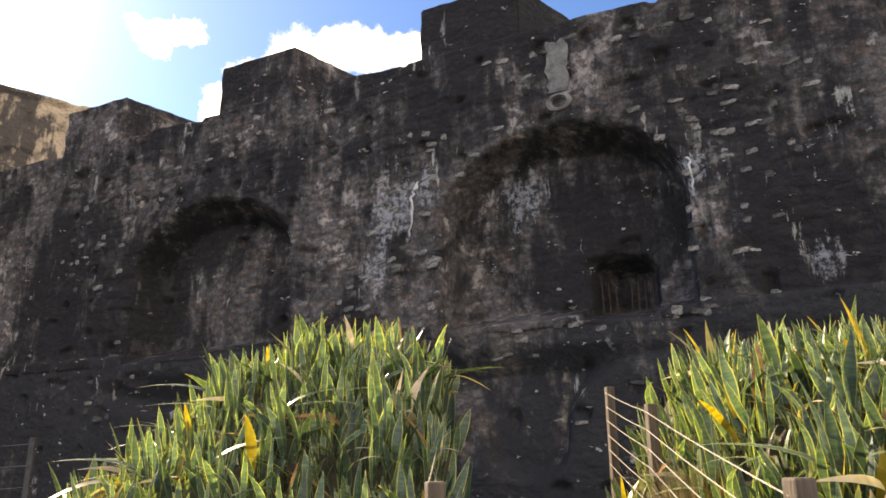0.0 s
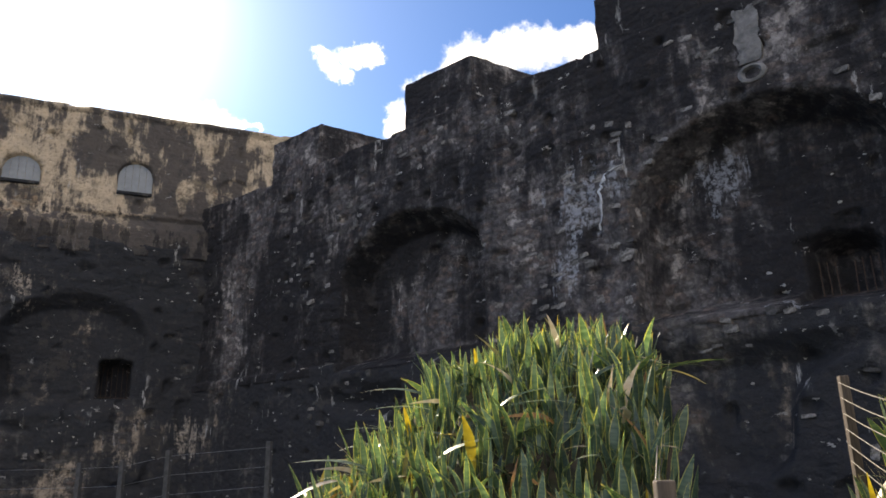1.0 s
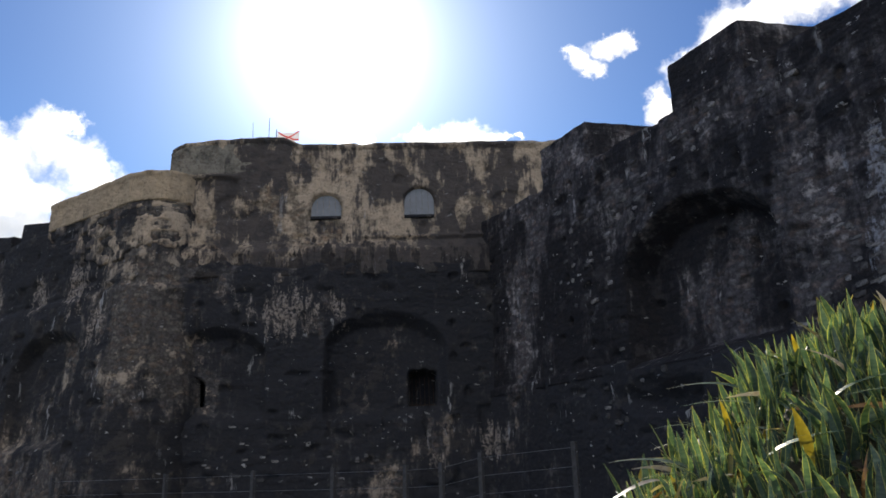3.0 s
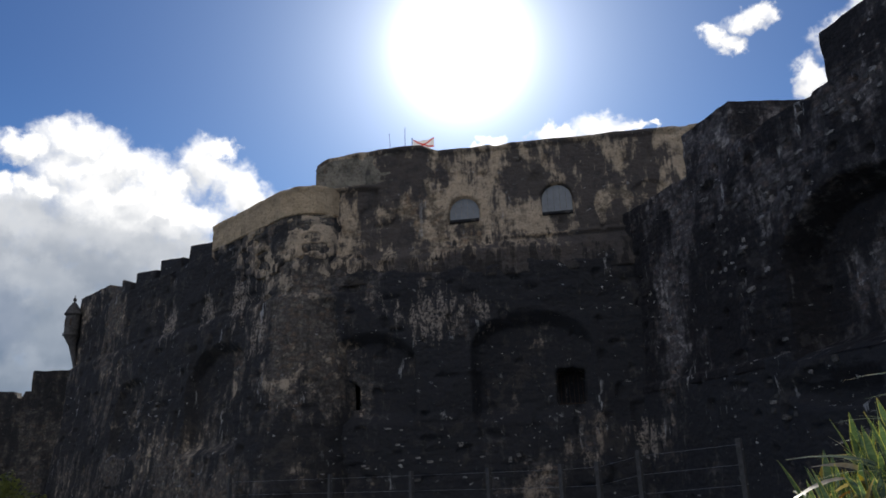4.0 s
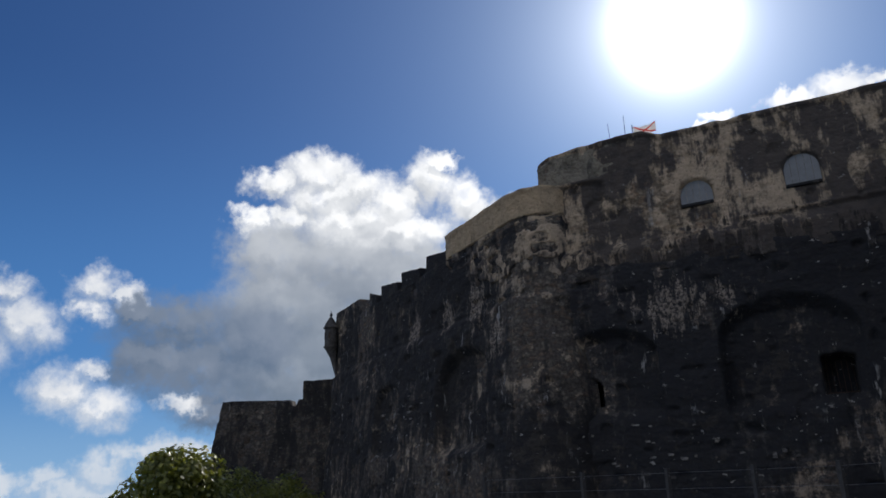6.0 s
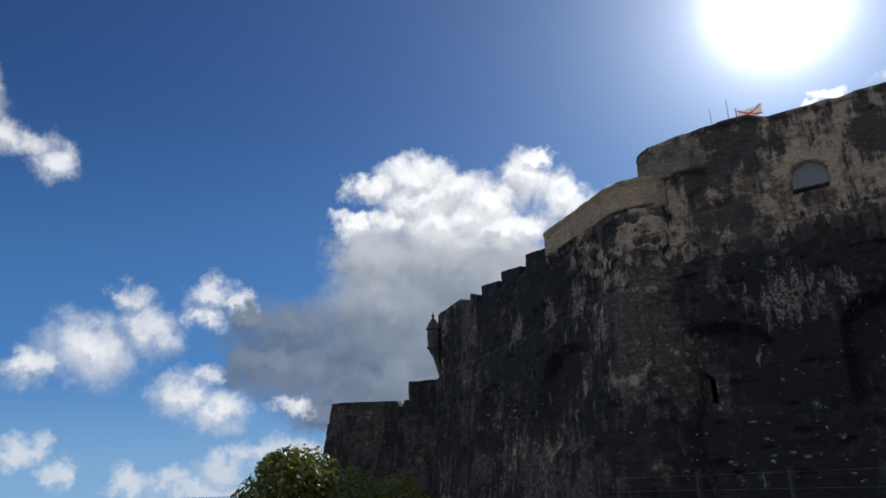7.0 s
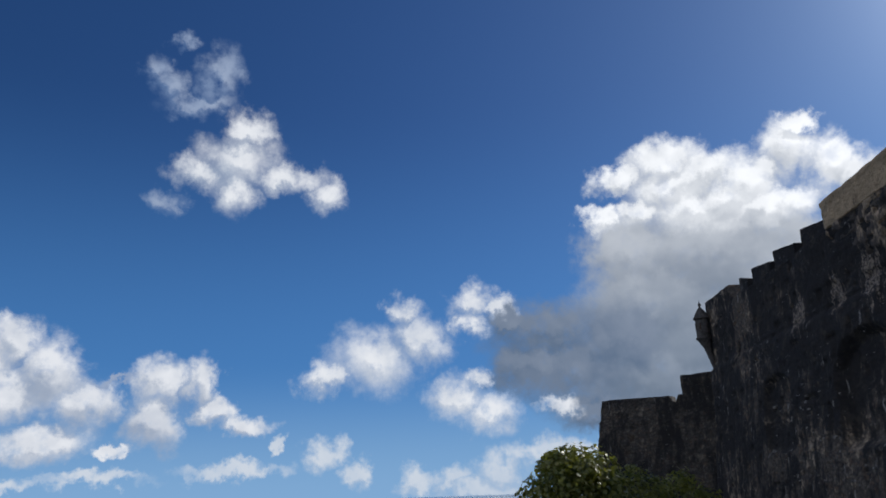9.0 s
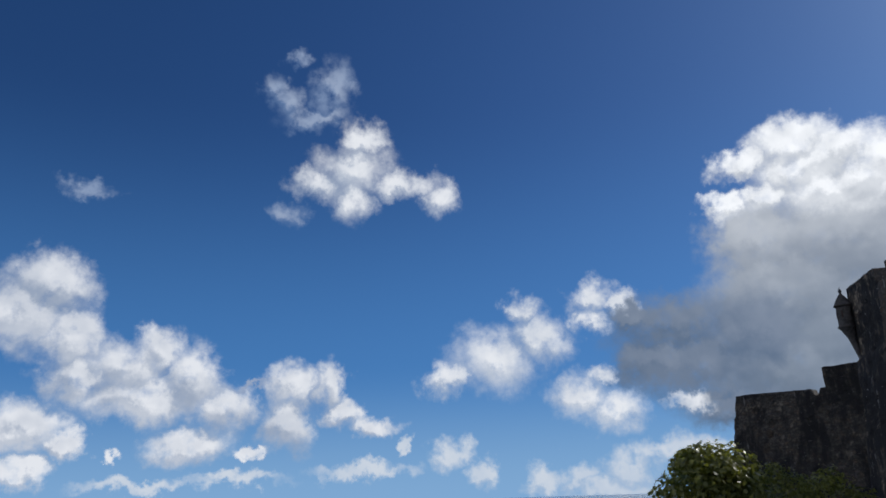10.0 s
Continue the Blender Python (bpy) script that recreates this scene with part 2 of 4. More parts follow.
def masonry_material(name, stone, stone2, plaster, stain, plaster_lo, plaster_hi, stain_lo, stain_hi, pale=0.0, marks=(), mark_tint=(0.40, 0.40, 0.41), swing=0.45, mark_shape=(1.25, 0.6), ragged_by=3.4, crust=None):
    """Old rubble wall: stones of several greys, remains of plaster, black lichen in blots and runs, lime.
    marks: places (x, y, z, size) where lime has run down the wall."""
    m, n = material(name)
    place = n.add("ShaderNodeTexCoord").outputs["Object"]
    run = n.vec("MULTIPLY", place, (1.0, 1.0, 0.22))
    big = n.noise(place, 0.30, 5.0, 0.6)
    mid = n.noise(place, 1.5, 7.0, 0.66)
    blot = n.noise(place, 0.42, 9.0, 0.70, warp=0.5)
    grain = n.noise(place, 8.0, 6.0, 0.68)
    streak = n.noise(run, 1.9, 7.0, 0.66)
    cells = n.add("ShaderNodeTexVoronoi")
    n.put(cells.inputs["Vector"], n.vec("ADD", n.vec("MULTIPLY", place, (1.0, 1.0, 1.6)), n.vec("SCALE", n.noise(place, 2.0, 3.0, colour=True), None, 0.35)))
    cells.inputs["Scale"].default_value = 3.6
    tone = n.add("ShaderNodeSeparateColor")
    n.put(tone.inputs[0], cells.outputs["Color"])
    c = n.mix(n.span(tone.outputs[0], 0.15, 0.95), stone, stone2)
    c = n.mix(n.span(tone.outputs[1], 0.6, 1.0, 0.0, 0.5), c, tuple(v * k for v, k in zip(stone2, (1.15, 0.86, 0.68))))
    c = n.mix(n.span(cells.outputs["Distance"], 0.42, 0.62, 0.0, 0.35), c, tuple(v * 0.3 for v in stone))
    c = n.mix(n.span(grain, 0.32, 0.7, 0.75, 0.0), c, tuple(v * 0.3 for v in stone))
    patch = n.math("ADD", n.math("MULTIPLY", big, 0.45), n.math("MULTIPLY", mid, 0.55))
    patch = n.math("MULTIPLY", n.span(patch, plaster_lo, plaster_hi), n.span(grain, 0.28, 0.48))
    c = n.mix(patch, c, n.mix(n.span(mid, 0.35, 0.7), tuple(v * 0.75 for v in plaster), plaster))
    broad = n.noise(n.vec("MULTIPLY", place, (1.0, 1.0, 0.6)), 0.16, 3.0, 0.5, warp=0.4)
    dirt = n.math("ADD", n.math("MULTIPLY", streak, 0.42), n.math("MULTIPLY", blot, 0.58))
    dirt = n.math("ADD", dirt, n.math("MULTIPLY", n.math("SUBTRACT", broad, 0.5), swing))
    dirt = n.math("MULTIPLY", n.span(dirt, stain_lo, stain_hi), n.span(grain, 0.22, 0.45, 0.7, 1.0))
    c = n.mix(n.math("MULTIPLY", dirt, 0.92), c, stain)
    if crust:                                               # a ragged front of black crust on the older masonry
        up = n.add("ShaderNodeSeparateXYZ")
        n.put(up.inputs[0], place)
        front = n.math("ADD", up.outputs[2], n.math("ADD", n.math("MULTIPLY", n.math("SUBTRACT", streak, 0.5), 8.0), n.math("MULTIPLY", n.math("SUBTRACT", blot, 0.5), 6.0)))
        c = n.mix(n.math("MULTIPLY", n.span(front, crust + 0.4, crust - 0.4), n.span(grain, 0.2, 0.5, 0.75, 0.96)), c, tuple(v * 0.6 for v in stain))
    if pale:
        lime = n.math("MULTIPLY", n.span(n.noise(run, 2.3, 7.0, 0.68), 0.60, 0.66), n.span(n.noise(place, 0.45, 4.0, 0.6), 0.50, 0.60))
        c = n.mix(n.math("MULTIPLY", lime, pale), c, (0.50, 0.48, 0.46))
        fleck = n.math("MULTIPLY", n.span(n.noise(n.vec("MULTIPLY", place, (1.0, 1.0, 1.9)), 2.6, 4.0, 0.6), 0.665, 0.69), n.span(blot, 0.42, 0.58))
        c = n.mix(n.math("MULTIPLY", fleck, pale), c, (0.56, 0.53, 0.50))
    for x, y, z, size in marks:
        near = n.vec("LENGTH", n.vec("MULTIPLY", n.vec("SUBTRACT", place, (x, y, z)), (mark_shape[0] / size, mark_shape[0] / size, mark_shape[1] / size)), out=1)
        ragged = n.math("ADD", near, n.math("MULTIPLY", n.math("SUBTRACT", n.noise(run, 3.4, 7.0, 0.7), 0.5), ragged_by))
        c = n.mix(n.math("MULTIPLY", n.span(ragged, 0.62, 0.30, 0.0, 0.66), n.span(grain, 0.40, 0.58)), c, mark_tint)
    height = n.math("ADD", n.math("MULTIPLY", grain, 0.7), n.math("ADD", n.math("MULTIPLY", cells.outputs["Distance"], -0.35), n.math("MULTIPLY", mid, 0.9)))
    finish(n, c, n.span(grain, 0.2, 0.8, 0.82, 0.98), height, 1.0, 0.10, specular=0.12)
    return m


FOOT_MARKS = ((-34.2, 16.8, 10.5, 1.5), (-31.8, 16.9, 8.3, 1.2), (-25.1, 21.9, 8.5, 1.9), (-23.5, 23.2, 8.5, 1.2), (-27.4, 20.6, 9.2, 1.2),
              (-37.6, 16.6, 10.6, 1.2), (-42.0, 16.4, 10.4, 1.3), (-17.6, 27.0, 2.9, 1.2), (-20.2, 25.6, 2.0, 0.8))
LIME_MARKS = ((-1.45, 19.3, 8.35, 1.35), (-0.55, 18.9, 8.7, 0.8), (-1.8, 19.45, 6.6, 0.8), (5.75, 15.9, 7.9, 0.7), (5.1, 16.15, 6.5, 1.0),
              (2.2, 18.9, 8.5, 1.0), (7.9, 14.8, 5.6, 0.6), (10.2, 13.6, 6.3, 0.8), (3.0, 17.2, 4.6, 0.6), (0.6, 18.3, 7.6, 0.6))
DARK_WALL = masonry_material("dark_masonry", (0.155, 0.142, 0.143), (0.28, 0.255, 0.25), (0.46, 0.41, 0.385), (0.024, 0.0232, 0.026), 0.55, 0.60, 0.39, 0.53, pale=0.75, marks=LIME_MARKS, mark_tint=(0.44, 0.45, 0.49), swing=0.5, mark_shape=(1.1, 0.75))
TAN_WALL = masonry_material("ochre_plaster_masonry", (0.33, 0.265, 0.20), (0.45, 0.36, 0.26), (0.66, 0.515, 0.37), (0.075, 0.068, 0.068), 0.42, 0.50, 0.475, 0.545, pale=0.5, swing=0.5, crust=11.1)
PARAPET = masonry_material("ochre_parapet_plaster", (0.44, 0.33, 0.22), (0.52, 0.39, 0.25), (0.64, 0.485, 0.32), (0.07, 0.06, 0.055), 0.36, 0.44, 0.565, 0.65, pale=0.2, swing=0.2)
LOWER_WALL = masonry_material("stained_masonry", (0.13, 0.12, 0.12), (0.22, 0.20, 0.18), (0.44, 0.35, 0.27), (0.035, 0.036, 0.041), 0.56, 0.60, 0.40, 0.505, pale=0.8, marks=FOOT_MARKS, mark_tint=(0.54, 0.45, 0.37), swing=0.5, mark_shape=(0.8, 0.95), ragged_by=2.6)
LEFT_WALL = masonry_material("streaked_masonry", (0.17, 0.15, 0.135), (0.27, 0.235, 0.195), (0.50, 0.40, 0.30), (0.035, 0.035, 0.038), 0.535, 0.585, 0.42, 0.52, pale=0.7, marks=FOOT_MARKS, mark_tint=(0.56, 0.46, 0.37), swing=0.6, mark_shape=(0.9, 0.7), ragged_by=2.8)
FAR_WALL = masonry_material("weathered_masonry", (0.11, 0.10, 0.095), (0.19, 0.17, 0.145), (0.28, 0.24, 0.19), (0.03, 0.03, 0.032), 0.54, 0.62, 0.44, 0.58, pale=0.3)


def plain(name, colour, rough, scale=8.0, vary=0.35, bump=0.3, metal=0.0, stretch=(1, 1, 1), distance=0.01):
    m, n = material(name)
    place = n.vec("MULTIPLY", n.add("ShaderNodeTexCoord").outputs["Object"], stretch)
    grain = n.noise(place, scale, 6.0, 0.6)
    broad = n.noise(place, scale * 0.15, 3.0)
    tone = n.math("ADD", n.math("MULTIPLY", grain, 0.6), n.math("MULTIPLY", broad, 0.4))
    c = n.mix(n.span(tone, 0.3, 0.7), tuple(v * (1 - vary) for v in colour), tuple(min(1, v * (1 + vary)) for v in colour))
    finish(n, c, rough, grain, bump, distance, metal)
    return m


WOOD = plain("weathered_timber", (0.10, 0.075, 0.056), 0.8, 14.0, 0.4, 0.6, stretch=(4, 4, 0.5))
ROPE = plain("pale_rope", (0.32, 0.29, 0.24), 0.9, 60.0, 0.25)
BOARD = plain("whitewashed_board", (0.29, 0.30, 0.315), 0.8, 5.0, 0.12, 0.3)
PLASTER = plain("grey_lime_plaster", (0.19, 0.182, 0.178), 0.95, 4.0, 0.55, 0.9, distance=0.04)
LIME = plain("white_lime_crust", (0.60, 0.62, 0.66), 0.9, 12.0, 0.3, 0.6)
IRON = plain("rusted_iron", (0.085, 0.055, 0.042), 0.75, 30.0, 0.4, metal=0.3)
STEEL = plain("grey_steel", (0.30, 0.30, 0.31), 0.5, 20.0, 0.2, metal=0.7)
CONCRETE = plain("grey_post_concrete", (0.07, 0.067, 0.066), 0.9, 12.0, 0.35, 0.5)
TURRET = plain("turret_masonry", (0.10, 0.092, 0.088), 0.95, 5.0, 0.5, 0.6, distance=0.03)
BARK = plain("grey_bark", (0.14, 0.11, 0.085), 0.95, 16.0, 0.4, 0.8)
DRY_GRASS = plain("dry_grass", (0.36, 0.28, 0.13), 0.85, 20.0, 0.5)


def ground_material():
    m, n = material("earth_and_grass")
    place = n.add("ShaderNodeTexCoord").outputs["Object"]
    grain, mid, big = n.noise(place, 14.0, 6.0), n.noise(place, 2.0, 5.0), n.noise(place, 0.25, 4.0)
    c = n.mix(n.span(mid, 0.4, 0.62), (0.060, 0.045, 0.03), (0.036, 0.052, 0.017))
    c = n.mix(n.span(big, 0.45, 0.62, 0, 0.6), c, (0.11, 0.085, 0.05))
    c = n.mix(n.span(grain, 0.35, 0.7, 0, 0.5), c, (0.045, 0.038, 0.03))
    finish(n, c, 0.95, grain, 0.8, 0.05)
    return m


GROUND = ground_material()


def leaf_material(name, body, body2, margin, edge, dead, dead_from, clear=0.35):
    """Waxy strap leaf: darker cross bands, a yellow margin (u runs across the leaf), dead leaves by chance."""
    m, n = material(name)
    uv = n.add("ShaderNodeSeparateXYZ")
    n.put(uv.inputs[0], n.add("ShaderNodeTexCoord").outputs["UV"])
    place = n.add("ShaderNodeTexCoord").outputs["Object"]
    chance = n.add("ShaderNodeObjectInfo").outputs["Random"]
    side = n.math("ABSOLUTE", n.math("SUBTRACT", uv.outputs[0], 0.5))
    band = n.noise(n.vec("MULTIPLY", place, (3.0, 3.0, 26.0)), 1.0, 4.0, 0.6)
    c = n.mix(n.span(band, 0.30, 0.72), body, body2)
    c = n.mix(n.span(side, edge - 0.05, edge + 0.04), c, margin)
    spot = n.noise(place, 7.0, 4.0)
    tip = n.math("ADD", uv.outputs[1], n.math("MULTIPLY", spot, 0.5))
    c = n.mix(n.math("MULTIPLY", n.span(tip, 1.12, 1.3), n.span(chance, 0.78, 0.8)), c, (0.42, 0.30, 0.13))
    pick = n.math("FRACT", n.math("MULTIPLY", chance, 37.7))
    c = n.mix(1.0, c, n.mix(n.span(pick, 0.0, 1.0, smooth=False), (0.42, 0.45, 0.50), (1.75, 1.65, 1.45)), "MULTIPLY")
    c = n.mix(n.span(chance, dead_from, dead_from + 0.01), c, n.mix(n.span(spot, 0.35, 0.65), tuple(v * 0.5 for v in dead), dead))

    def both(b):
        t = n.add("ShaderNodeBsdfTranslucent")
        n.put(t.inputs[0], n.mix(1.0, c, (1.4, 1.5, 0.62), "MULTIPLY"))
        mix = n.add("ShaderNodeMixShader")
        mix.inputs[0].default_value = clear
        n.put(mix.inputs[1], b.outputs[0])
        n.put(mix.inputs[2], t.outputs[0])
        return mix.outputs[0]

    finish(n, c, n.span(spot, 0.3, 0.7, 0.30, 0.46), band, 0.15, 0.01, shader=both)
    return m


SNAKE = leaf_material("variegated_strap_leaf", (0.034, 0.074, 0.054), (0.125, 0.185, 0.135), (0.54, 0.52, 0.17), 0.44, (0.58, 0.40, 0.05), 0.965, 0.31)
SNAKE_DRY = leaf_material("dead_strap_leaf", (0.52, 0.44, 0.33), (0.40, 0.30, 0.19), (0.60, 0.52, 0.40), 0.45, (0.40, 0.20, 0.07), 0.8, 0.2)
BUSH_LEAF = leaf_material("round_shrub_leaf", (0.115, 0.130, 0.036), (0.20, 0.205, 0.06), (0.10, 0.12, 0.035), 0.45, (0.20, 0.13, 0.04), 0.97)


def sea_material():
    m, n = material("sea_water")
    place = n.add("ShaderNodeTexCoord").outputs["Object"]
    finish(n, (0.012, 0.045, 0.075), 0.12, n.math("ADD", n.noise(place, 0.25, 5.0), n.noise(place, 0.04, 3.0)), 0.6, 1.0)
    return m


SEA = sea_material()


def loose_stone_material():
    m, n = material("lime_crusted_stone")
    place = n.add("ShaderNodeTexCoord").outputs["Object"]
    chance = n.add("ShaderNodeObjectInfo").outputs["Random"]
    grain = n.noise(place, 11.0, 6.0, 0.68)
    c = n.mix(n.span(chance, 0.1, 0.95), (0.11, 0.103, 0.10), (0.38, 0.355, 0.335))
    c = n.mix(n.span(grain, 0.4, 0.62, 0.75, 0.0), c, (0.05, 0.047, 0.046))
    finish(n, c, 0.95, grain, 0.9, 0.04, specular=0.2)
    return m


STONE_PALE = loose_stone_material()
BAND = masonry_material("grey_tower_plaster", (0.21, 0.19, 0.16), (0.25, 0.225, 0.185), (0.33, 0.295, 0.235), (0.08, 0.075, 0.07), 0.42, 0.56, 0.54, 0.66, pale=0.0)


# ---- helpers for meshes ----
def mesh_of(bm, name, mat, smooth=False):
    bmesh.ops.recalc_face_normals(bm, faces=bm.faces)
    me = bpy.data.meshes.new(name)
    bm.to_mesh(me)
    bm.free()
    me.materials.append(mat)
    if smooth:
        me.polygons.foreach_set("use_smooth", [True] * len(me.polygons))
    return me


def part(name, bm, mat, parent=None, label="", smooth=False):
    me = bm if isinstance(bm, bpy.types.Mesh) else mesh_of(bm, name, mat, smooth)
    ob = new(name, me)
    ob.parent = parent
    if label:
        tagged(ob, label)
    return ob


def thing(name, label, category, group="", at=(0, 0, 0), kind=""):
    ob = new(name)
    ob.empty_display_size = 0.2
    ob.location = at
    return tagged(ob, label, category, group, kind)


def box(bm, lo, hi, m=None, bevel=0.0, jitter=0.0, rng=None):
    made = bmesh.ops.create_cube(bm, size=1.0)["verts"]
    c = [(a + b) / 2 for a, b in zip(lo, hi)]
    d = [b - a for a, b in zip(lo, hi)]
    for v in made:
        v.co = Vector((c[i] + v.co[i] * d[i] for i in range(3)))
        if jitter:
            v.co += Vector([rng.uniform(-jitter, jitter) for _ in range(3)])
    if bevel:
        edges = list({e for v in made for e in v.link_edges})
        res = bmesh.ops.bevel(bm, geom=edges, offset=bevel, segments=2, affect="EDGES", profile=0.6)
        made = list({v for v in res["verts"]} | {v for v in made if v.is_valid})
    if m is not None:
        bmesh.ops.transform(bm, matrix=m, verts=[v for v in made if v.is_valid])
    return made


def rod(bm, a, b, r, sides=8, r2=None):
    a, b = Vector(a), Vector(b)
    turn = (b - a).to_track_quat("Z", "Y").to_matrix().to_4x4()
    bmesh.ops.create_cone(bm, cap_ends=True, segments=sides, radius1=r, radius2=r if r2 is None else r2, depth=(b - a).length,
                          matrix=Matrix.Translation((a + b) / 2) @ turn)


def turned(bm, profile, sides=20):
    """A turned shape from (radius, height) pairs."""
    rings = []
    for r, z in profile:
        rings.append([bm.verts.new((max(r, 0.002) * math.cos(2 * math.pi * k / sides), max(r, 0.002) * math.sin(2 * math.pi * k / sides), z)) for k in range(sides)])
    for low, high in zip(rings, rings[1:]):
        for k in range(sides):
            bm.faces.new((low[k], low[(k + 1) % sides], high[(k + 1) % sides], high[k]))
    bm.faces.new(rings[0][::-1])
    bm.faces.new(rings[-1])


# ---- masonry: a wall along a line on plan, with its relief, recesses and thickness ----
def lattice(seed, size=256):
    return np.random.RandomState(seed).rand(size, size)


def value_noise(u, v, seed):
    g = lattice(seed)
    i, j = np.floor(u).astype(int), np.floor(v).astype(int)
    a, b = u - i, v - j
    a, b = a * a * (3 - 2 * a), b * b * (3 - 2 * b)
    i0, i1, j0, j1 = i % 256, (i + 1) % 256, j % 256, (j + 1) % 256
    return (g[i0, j0] * (1 - a) + g[i1, j0] * a) * (1 - b) + (g[i0, j1] * (1 - a) + g[i1, j1] * a) * b


def rubble(s, z, seed, course=0.36):
    """Proudness of coursed rubble, in metres: each stone its own, joints sunk."""
    zz = z / course + 0.35 * value_noise(s * 0.45, z * 0.3, seed)
    row = np.floor(zz)
    rnd = np.random.RandomState(seed + 1).rand(512)
    length = 0.45 + 0.4 * rnd[row.astype(int) % 512]
    ss = s / length + 7.3 * rnd[(row.astype(int) * 7) % 512] + 0.25 * value_noise(s * 1.1, z * 1.1, seed + 2)
    col = np.floor(ss)
    own = lattice(seed + 3)[row.astype(int) % 256, col.astype(int) % 256]
    fz, fs = zz - row, ss - col
    gap = np.minimum(np.minimum(fz, 1 - fz) * course, np.minimum(fs, 1 - fs) * length)
    joint = np.clip(1 - gap / 0.05, 0, 1)
    skin = value_noise(s * 0.33, z * 0.4, seed + 5)          # where plaster still covers the stones
    cover = np.clip((skin - 0.44) / 0.12, 0, 1)
    stone = 0.06 * (own - 0.4) - 0.035 * joint
    lumps = 0.16 * (value_noise(s * 0.8, z * 0.8, seed + 6) - 0.5) + 0.05 * (value_noise(s * 3.1, z * 3.1, seed + 7) - 0.5)
    holes = -0.16 * np.clip((value_noise(s * 1.7, z * 1.9, seed + 8) - 0.83) / 0.06, 0, 1)
    return stone * (1 - cover) + 0.035 * cover + lumps + holes


def arch(s, z, centre, width, floor, spring, crown, depth, soft=0.10):
    """Sunk depth of an arched niche."""
    u = np.abs(s - centre) / (width / 2)
    top = spring + (crown - spring) * np.sqrt(np.clip(1 - u * u, 0, 1))
    inside = np.minimum(np.minimum((1 - u) * width / 2, z - floor), np.where(u < 1, top - z, -1))
    return depth * np.clip(inside / soft + 0.5, 0, 1)


def masonry(name, line, z0, rim, thick, batter, sink, step, mat, seed, label, category="wall", batter_top=None, parent=None, rough=1.0):
    """line: points on plan, the outer face on the right-hand side as one goes along them. rim(s): the top; sink(s, z): metres into the wall."""
    pts = [Vector(p) for p in line]
    seg = [(b - a).length for a, b in zip(pts, pts[1:])]
    total = sum(seg)
    ns, nz = max(2, int(total / step)) + 1, max(2, int((rim(np.array([total / 2]))[0] - z0) / step)) + 1
    s = np.linspace(0, total, ns)
    along = np.concatenate([[0], np.cumsum(seg)])
    px, py = np.interp(s, along, [p.x for p in pts]), np.interp(s, along, [p.y for p in pts])
    tx, ty = np.gradient(px, s), np.gradient(py, s)
    ln = np.hypot(tx, ty)
    nx, ny = ty / ln, -tx / ln
    top = rim(s)
    f = np.linspace(0, 1, nz)
    S, F = np.meshgrid(s, f, indexing="ij")
    Z = z0 + (top[:, None] - z0) * F
    bt = float(top.max()) if batter_top is None else batter_top
    out = batter * np.maximum(bt - Z, 0) - sink(S, Z) + rough * rubble(S, Z, seed)
    X, Y = px[:, None] + nx[:, None] * out, py[:, None] + ny[:, None] * out
    Z[:, -1] += 0.05 * (value_noise(s * 1.5, s * 0, seed + 9) - 0.5)
    front = np.stack([X, Y, Z], -1).reshape(-1, 3)
    back_top = np.stack([px - nx * thick, py - ny * thick, Z[:, -1]], -1)
    back_low = np.stack([px - nx * thick, py - ny * thick, np.full(ns, z0)], -1)
    verts = np.concatenate([front, back_top, back_low])
    idx = np.arange(ns * nz).reshape(ns, nz)
    a, b, c, d = idx[:-1, :-1], idx[1:, :-1], idx[1:, 1:], idx[:-1, 1:]
    faces = np.stack([a, b, c, d], -1).reshape(-1, 4).tolist()
    n0, n1 = ns * nz, ns * nz + ns
    for i in range(ns - 1):
        faces.append((int(idx[i, -1]), int(idx[i + 1, -1]), n0 + i + 1, n0 + i))
        faces.append((n0 + i, n0 + i + 1, n1 + i + 1, n1 + i))
        faces.append((n1 + i, n1 + i + 1, int(idx[i + 1, 0]), int(idx[i, 0])))
    for i in (0, ns - 1):
        faces.append([int(k) for k in idx[i]] + [n0 + i, n1 + i])
    me = bpy.data.meshes.new(name)
    me.from_pydata(verts.tolist(), [], faces)
    me.materials.append(mat)
    me.polygons.foreach_set("use_smooth", [True] * (len(faces) - 2) + [False] * 2)
    ob = new(name, me)
    if parent is not None:
        ob.parent = parent
    else:
        tagged(ob, label, category, kind="structure")
    return ob


def along_line(line, s):
    """Place and outward way on a line on plan."""
    for a, b in zip(line, line[1:]):
        a, b = Vector(a), Vector(b)
        if s <= (b - a).length or b == Vector(line[-1]):
            t = (b - a).normalized()
            return a + t * s, Vector((t.y, -t.x))
        s -= (b - a).length


# lines on plan; the outer face lies to the right as one goes along
EYE_Z = 1.6
RIGHT_A, RIGHT_B = Vector((-18.6, 27.48)), Vector((17.0, 10.49))
RIGHT_LINE = [RIGHT_A, RIGHT_B]
CURTAIN_LINE = [(-31.6, 20.6), (-30.4, 19.0), (-29.9, 18.45), (-29.2, 18.72), (-14.0, 30.75)]
LEFT_LINE = [(-58.4, 22.0), (-57.4, 16.05), (-57.0, 15.95), (-31.6, 17.02), (-30.6, 17.02), (-29.7, 17.3), (-29.0, 17.9), (-28.75, 18.6), (-28.9, 19.6)]
LOW_LINE = [(-70.0, 14.0), (-67.3, 9.1), (-65.6, 8.4), (-63.5, 10.8), (-58.0, 17.6)]
RIM_RIGHT, RIM_CURTAIN, RIM_LEFT = 12.6, 16.7, 13.75


